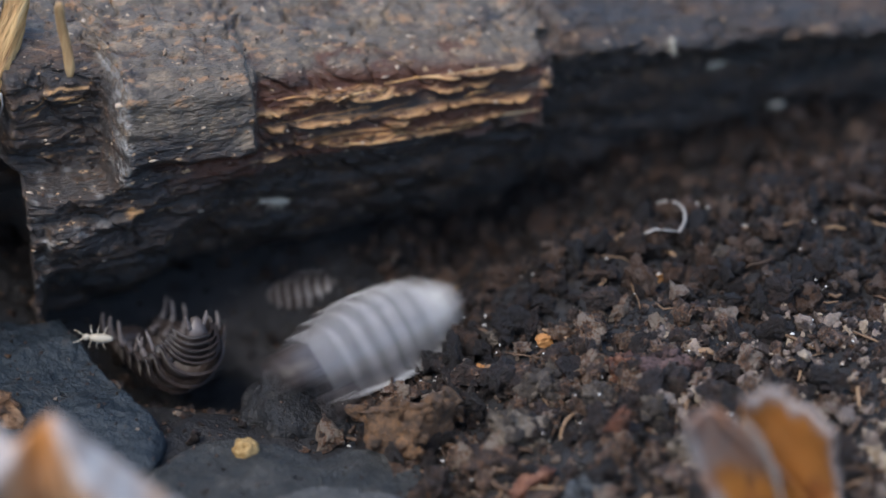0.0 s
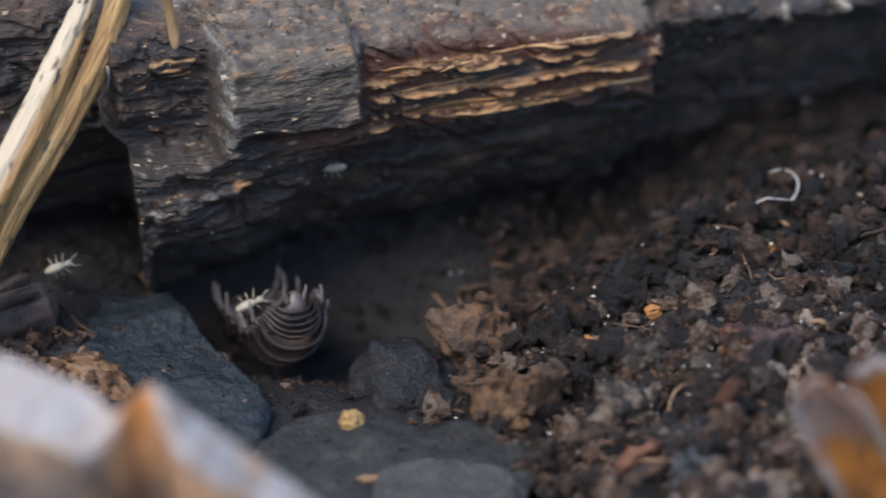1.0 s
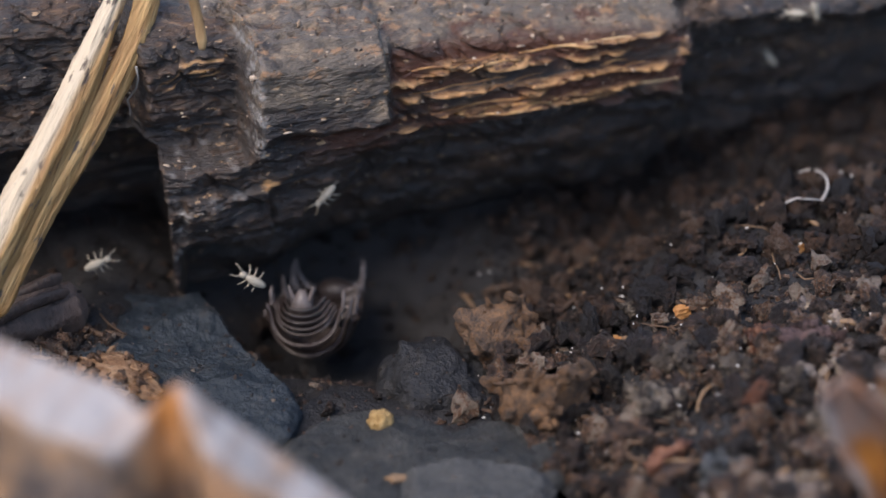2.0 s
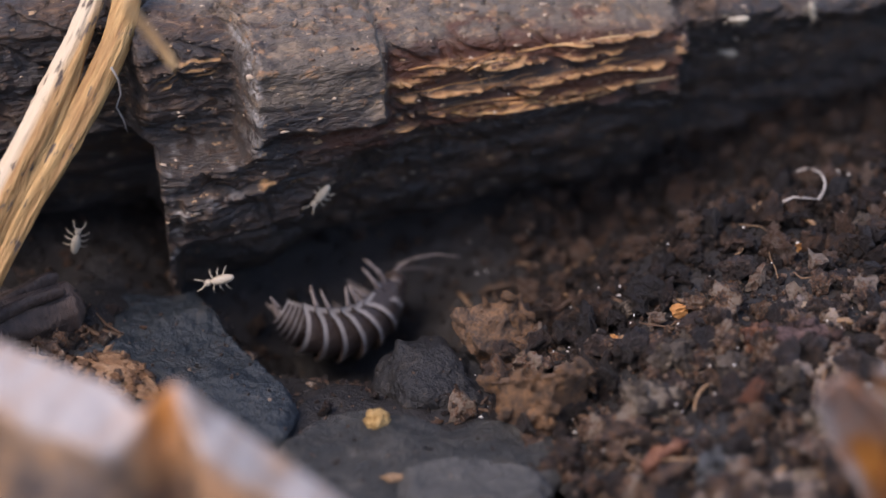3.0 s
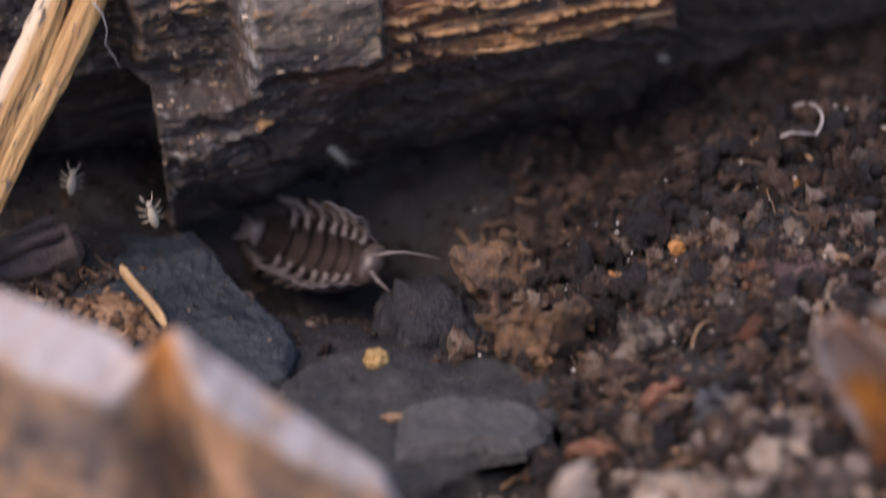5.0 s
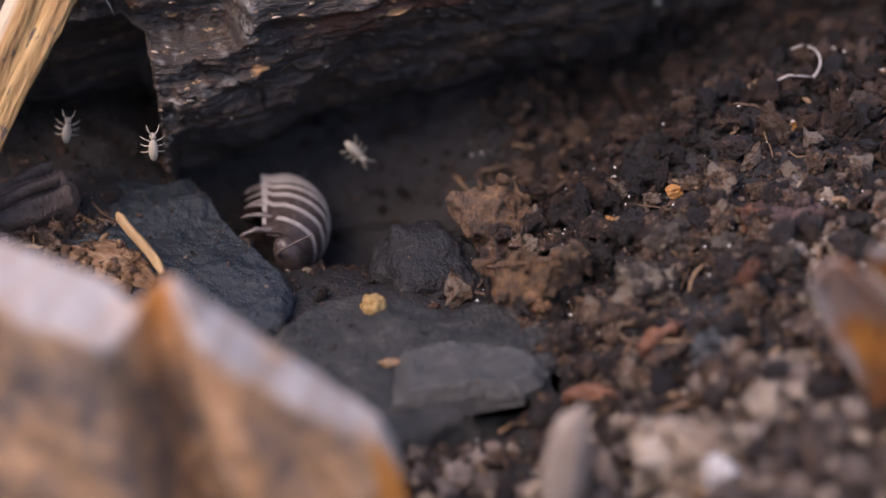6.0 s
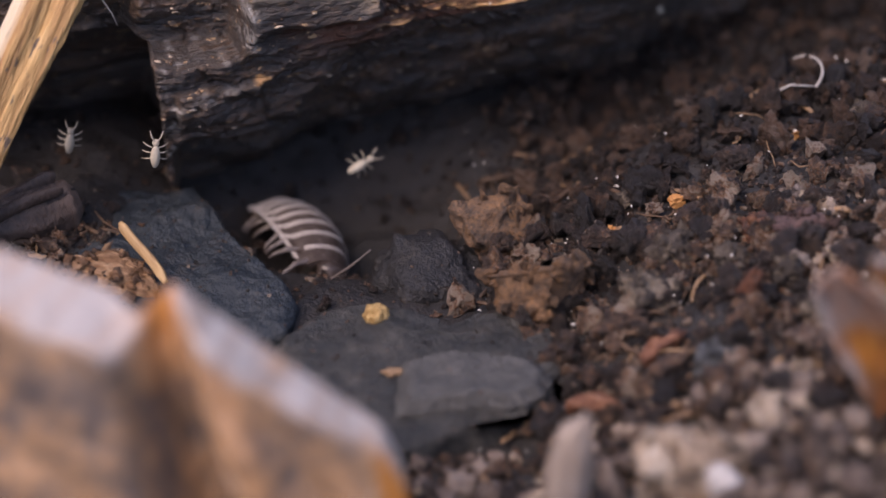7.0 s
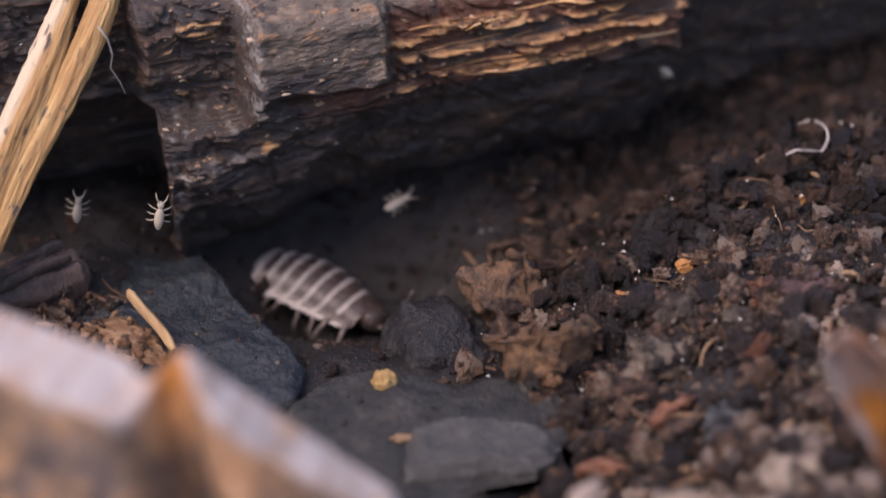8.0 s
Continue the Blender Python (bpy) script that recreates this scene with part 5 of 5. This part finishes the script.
tail_b, tail_c, tail_d, tail_e, tail_f = (copy_thing(tail_a, Matrix()) for _ in range(5))


LOG_TREE = log_tree()


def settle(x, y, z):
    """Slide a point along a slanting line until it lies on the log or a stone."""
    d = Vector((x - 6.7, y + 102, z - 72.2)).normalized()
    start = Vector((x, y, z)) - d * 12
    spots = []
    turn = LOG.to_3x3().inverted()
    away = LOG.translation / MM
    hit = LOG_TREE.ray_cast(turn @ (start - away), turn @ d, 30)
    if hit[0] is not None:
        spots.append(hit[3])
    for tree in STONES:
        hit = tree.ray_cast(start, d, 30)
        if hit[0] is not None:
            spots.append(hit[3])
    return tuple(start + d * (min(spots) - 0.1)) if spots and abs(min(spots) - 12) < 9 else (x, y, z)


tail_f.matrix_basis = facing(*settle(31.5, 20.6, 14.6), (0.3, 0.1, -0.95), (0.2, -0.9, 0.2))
for small in (tail_d, tail_e, tail_f):
    small.scale = (0.7, 0.7, 0.7)


# ---- what moves ----
def deeper(x, y, z, k):
    """A point moved k further into the hollow, down along its slanting floor."""
    d = Vector((x - 6.7, y + 102, z - 72.2)).normalized()
    return x + d.x * k, y + d.y * k, z + d.z * k


def motions():
    run = [(0.0, 10.0, 1.3, 2.6, -0.74, -0.68, 0.0), (0.04, 7.0, -1.4, 2.7, -0.75, -0.67, 0.0), (0.1, 5.6, -2.7, 2.8, -0.75, -0.66, 0.0), (0.2, 4.5, -4.1, 3.0, -0.79, -0.61, 0.0),
           (0.3, 4.0, -3.2, 3.0, -0.89, -0.46, 0.0), (0.4, 0.6, -4.2, 3.0, -0.92, 0.30, 0.0), (0.5, -6.6, -4.4, 3.3, -0.94, 0.34, 0.0),
           (0.6, -11.0, -0.5, 3.6, -0.87, 0.50, 0.0), (0.7, -13.6, 0.4, 3.8, -0.91, 0.42, 0.0), (0.8, -18.3, 2.0, 3.8, -0.94, 0.35, 0.0),
           (0.9, -25.0, 3.4, 3.6, -0.96, 0.28, 0.0), (1.1, -36.0, 4.0, 3.4, -1, 0.1, 0), (8.0, -36.0, 4.0, 3.4, -1, 0.1, 0)]
    walk(runner[0], [(t, facing(x, y, z, (a, b, c), (-0.1, -0.25, 1))) for t, x, y, z, a, b, c in run])
    roll = [  # seconds, place, heading, back, bend of the rear and fore half
        (0.0, -2.0, 3.2, 0.8, (-0.6, 0.78, -0.1), (0.3, -0.55, -0.8), 0.25, -0.02), (0.5, -2.2, 3.0, 0.8, (-0.6, 0.78, -0.1), (0.3, -0.55, -0.8), 0.25, -0.02),
        (1.0, -2.2, 3.2, 0.8, (-0.5, 0.85, -0.1), (0.25, -0.55, -0.8), 0.25, -0.02), (1.5, -1.5, 3.2, 0.8, (-0.2, 0.97, -0.1), (0.15, -0.5, -0.85), 0.25, -0.02),
        (1.7, -1.6, 3.7, 0.7, (-0.03, 0.99, -0.1), (0, -0.45, -0.88), 0.25, -0.02), (2.8, -0.6, 3.8, 0.9, (0.72, 0.66, 0.1), (0, -0.65, -0.72), 0.24, 0.2),
        (3.0, 0.7, 3.2, 0.9, (0.85, 0.47, 0.12), (0, -0.72, -0.65), 0.18, 0.18), (3.5, 2.0, 3.5, 0.8, (0.96, 0.18, 0.15), (0, -0.76, -0.6), 0.13, 0.16),
        (4.0, 2.1, 3.9, 0.8, (0.97, 0.13, 0.2), (0, -0.76, -0.6), 0.12, 0.15), (4.5, 1.3, 3.9, 0.8, (0.98, 0.1, 0.15), (0, -0.65, -0.72), 0.10, 0.12),
        (4.7, 0.0, 3.4, 1.0, (0.95, -0.2, 0.15), (0.05, -0.45, -0.88), 0.12, 0.14), (4.9, -0.7, 3.8, 1.2, (0.85, -0.4, 0.25), (0.15, 0.05, -0.97), 0.10, 0.12),
        (5.0, -1.1, 3.4, 1.5, (0.72, -0.62, 0.2), (0.4, 0.5, -0.75), 0.06, 0.06), (5.1, -1.6, 2.8, 2.0, (0.35, -0.92, 0.05), (0.88, 0.42, -0.15), 0.08, 0.08),
        (5.2, -2.3, 2.2, 2.2, (0.05, -0.95, -0.2), (0.9, 0.0, 0.35), 0.1, 0.1), (5.6, -2.8, 1.0, 1.6, (0.06, -0.97, 0.05), (0.84, 0.0, 0.5), 0.08, 0.08),
        (6.3, -2.4, 0.6, 0.9, (0.02, -0.96, 0.24), (0.92, 0.25, 0.32), 0.06, 0.06), (6.5, -2.4, 0.5, 0.8, (0.04, -0.96, 0.22), (0.9, 0.28, 0.34), 0.06, 0.06),
        (7.0, -2.0, 0.9, -0.1, (0.42, -0.9, 0.1), (0.7, 0.45, 0.5), 0.05, 0.05), (7.3, -1.9, 0.9, -0.3, (0.46, -0.88, 0.07), (0.6, 0.48, 0.62), 0.05, 0.05), (7.6, -1.8, 1.1, -0.7, (0.55, -0.82, 0.04), (0.48, 0.5, 0.72), 0.04, 0.04),
        (8.0, -1.7, 2.4, 0.2, (0.80, -0.58, -0.08), (0.1, 0.5, 0.82), 0.03, 0.03)]
    walk(curled[0], [(t, facing(*deeper(x, y, z, 3 if t < 2.5 else 4.5 if t < 6 else 6.5 if t < 7.8 else 8.5), h, d)) for t, x, y, z, h, d, k, q in roll])
    for ob, s in curled[1]:
        walk(ob, [(t, along_body(s, k, q)) for t, x, y, z, h, d, k, q in roll])
    for body, times, rate, span in ((runner, [0.1 * i for i in range(12)] + [8.0], 5.0, 20), (curled, [0.2 * i for i in range(41)], 1.1, 16)):
        for leg, x, y, z, phase in body[2]:
            walk(leg, [(t, at_mm(x, y, z, 0.35 * span * math.cos(6.28 * rate * t + phase), span * math.sin(6.28 * rate * t + 1.9 * phase), 0)) for t in times])
    lurk = [(0.0, 6.3, 12.2, -0.9), (0.5, 4.9, 12.6, -0.9), (0.8, 4.9, 16.0, -0.7), (1.2, 4.5, 19.0, -0.6), (2.2, 3.0, 20.0, -0.5), (3.0, 2.0, 20.5, -0.5), (8.0, 2.0, 20.5, -0.5)]
    walk(hidden[0], [(t, facing(*deeper(x, y, z, 3), (-0.8, 0.1, -0.2), (0.05, -0.85, 0.5))) for t, x, y, z in lurk])
    # the stalk is shifted once, and its splinter drops
    walk(stalk, [(row[0], leaning(*row[1:])) for row in LEAN])
    drop = [(0.0, -8.2, 5.6, 19.0, 8, 8, 0), (2.8, -8.6, 5.6, 19.0, 8, 8, 0), (2.9, -9.0, 4.6, 19.2, 4, -6, 0), (3.0, -9.4, 3.2, 18.6, 0, -20, 0),
            (3.1, -11.6, -1.4, 10.0, -30, -50, 0), (3.17, -10.0, -6.0, 2.2, -46, -42, 0), (8.0, -10.0, -6.0, 2.2, -46, -42, 0)]
    walk(chip, [(t, at_mm(*r)) for t, *r in drop])
    face = (0.2, -0.85, 0.45)
    log_a = [(0, 4.6, 9.3, 8.3, -1, 0, 0), (0.3, 2.2, 8.4, 8.5, -1, 0, 0), (0.5, 1.8, 8.3, 8.7, -0.9, 0, 0.3), (0.7, 1.9, 8.3, 9.5, -0.3, 0, -0.9), (1.0, 1.4, 8.2, 9.3, -1, 0, -0.1),
             (1.5, -0.5, 7.5, 8.1, -0.7, 0, -0.7), (2.8, -0.9, 7.4, 7.9, -0.6, 0, -0.8), (3.5, -0.9, 7.4, 7.9, -0.6, 0, -0.8), (4.3, -1.5, 7.2, 6.6, -0.4, 0, -0.9), (4.5, -1.5, 7.2, 6.9, -0.3, 0, -0.95),
             (4.7, -1.0, 7.4, 6.8, 0.5, 0, -0.8), (4.9, -0.4, 7.5, 6.5, 0.7, 0, -0.7), (5.2, 0.4, 7.8, 5.7, 0.7, 0, -0.7), (6.3, 1.2, 8.1, 1.2, 0.6, 0, -0.8), (6.7, 1.1, 8.1, 1.2, 0.8, 0, 0.4), (7.3, 2.0, 9.6, 1.2, 0.8, 0.5, 0.2), (8.0, 3.2, 12.0, 1.2, 0.8, 0.5, 0.2)]
    log_b = [(0, -6.6, 3.8, 1.4, -1, 0, 0.1), (0.2, -6.7, 3.8, 1.1, -1, 0, 0.1), (0.4, -6.9, 3.7, 1.5, -0.9, 0.2, 0.1), (0.6, -4.0, 4.7, 1.3, 0.5, 0.8, 0.2), (1.0, -4.0, 4.7, 1.3, 0.9, 0.1, 0.4), (1.5, -4.1, 4.7, 2.2, -0.1, 0.2, 0.95),
             (1.7, -4.6, 4.5, 3.0, -0.4, 0, 0.9), (2.8, -7.1, 3.6, 3.9, -0.95, 0, -0.25), (3.0, -7.2, 3.6, 3.8, -0.95, 0, -0.25), (3.2, -8.0, 3.3, 4.6, -0.9, 0, 0.3), (3.5, -8.8, 3.1, 5.6, -0.7, 0, 0.7), (4.3, -9.5, 2.8, 6.0, -0.7, 0, 0.7),
             (4.5, -10.1, 2.6, 6.0, 0.1, 0, 1.0), (4.7, -10.9, 2.3, 5.2, -0.2, 0, 1), (4.9, -11.3, 2.2, 5.2, -0.2, 0, 1), (5.2, -11.0, 2.3, 5.6, -0.1, 0, 1), (6.5, -10.8, 2.4, 6.3, 0.1, 0.1, 1), (8.0, -11.0, 2.3, 6.9, 0.2, 0.1, 1)]
    log_c = [(0, -16.2, 6.3, 3.1, 0.9, 0, 0.4), (1.5, -16.2, 6.3, 3.1, 0.9, 0, 0.4), (1.7, -15.5, 6.6, 2.9, 0.9, 0, 0.3), (2.8, -16.5, 6.3, 5.0, 0.3, 0, 0.9), (3.5, -16.7, 6.2, 5.3, 0.2, 0, 1), (8.0, -16.8, 6.1, 5.1, 0.2, 0, 1)]
    log_d = [(0, 40.8, 24.9, 7.7, -1, 0, -0.2), (0.3, 39.0, 24.3, 7.0, -0.9, 0, -0.4), (0.5, 36.9, 23.6, 6.9, -0.9, 0, 0), (0.7, 36.2, 23.3, 7.4, -0.9, 0, 0.3), (1.0, 34.2, 22.6, 6.4, -0.8, 0, 0.4), (1.5, 31.2, 21.6, 7.8, -0.2, 0, 1),
             (1.7, 30.2, 21.3, 9.3, -0.5, 0, 0.9), (2.8, 26.5, 20.0, 11.6, -0.6, 0, 0.5), (3.5, 25.0, 19.5, 11.5, 0.1, 0, -0.9), (4.5, 22.2, 18.5, 6.8, -0.9, 0, -0.2), (8.0, 21.7, 18.3, 7.5, -0.7, 0, 0.6)]
    log_e = [(0, 35.3, 23.0, 11.8, 0.9, 0, 0.3), (0.5, 37.0, 23.6, 12.7, 0.9, 0, 0.3), (0.7, 37.8, 23.9, 13.3, 0.5, 0, 0.8), (1.0, 36.1, 23.3, 13.6, -0.8, 0, 0.5), (1.5, 33.0, 22.2, 14.0, -1, 0, 0.1), (2.8, 27.3, 20.3, 13.9, -1, 0, 0), (3.5, 25.4, 19.6, 14.0, -0.9, 0, -0.1), (4.5, 23.1, 18.8, 14.6, -0.9, 0, 0.2), (8.0, 22.0, 18.4, 15.0, -0.9, 0, 0.2)]
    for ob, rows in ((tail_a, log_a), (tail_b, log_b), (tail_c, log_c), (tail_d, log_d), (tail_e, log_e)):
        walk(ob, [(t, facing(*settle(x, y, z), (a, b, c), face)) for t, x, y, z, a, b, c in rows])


# ---- the larger crumbs, one by one ----
def single_crumbs(count):
    rs = np.random.RandomState(91)
    shared = {False: [], True: []}
    for k in range(16):
        p, f = shard(4, 300 + k, 8, 0.85)
        shared[False].append(mesh_of("soil_crumb", p, f, m_piece))
        shared[True].append(mesh_of("soil_crumb", p, f, m_shaded_piece))
    for i in range(count):
        x, y = rs.uniform(10, 37), rs.uniform(-23, 9)
        r = 0.45 + 0.75 * rs.rand() ** 2
        ob = part("soil_crumb", shared[bool(in_log_shade(x, y))][i % 16], ground, at=at_mm(x, y, float(ground_h(x, y)) + 0.75 * r, *rs.uniform(0, 360, 3)))
        ob.scale = (r, r, r)


single_crumbs(300)
motions()
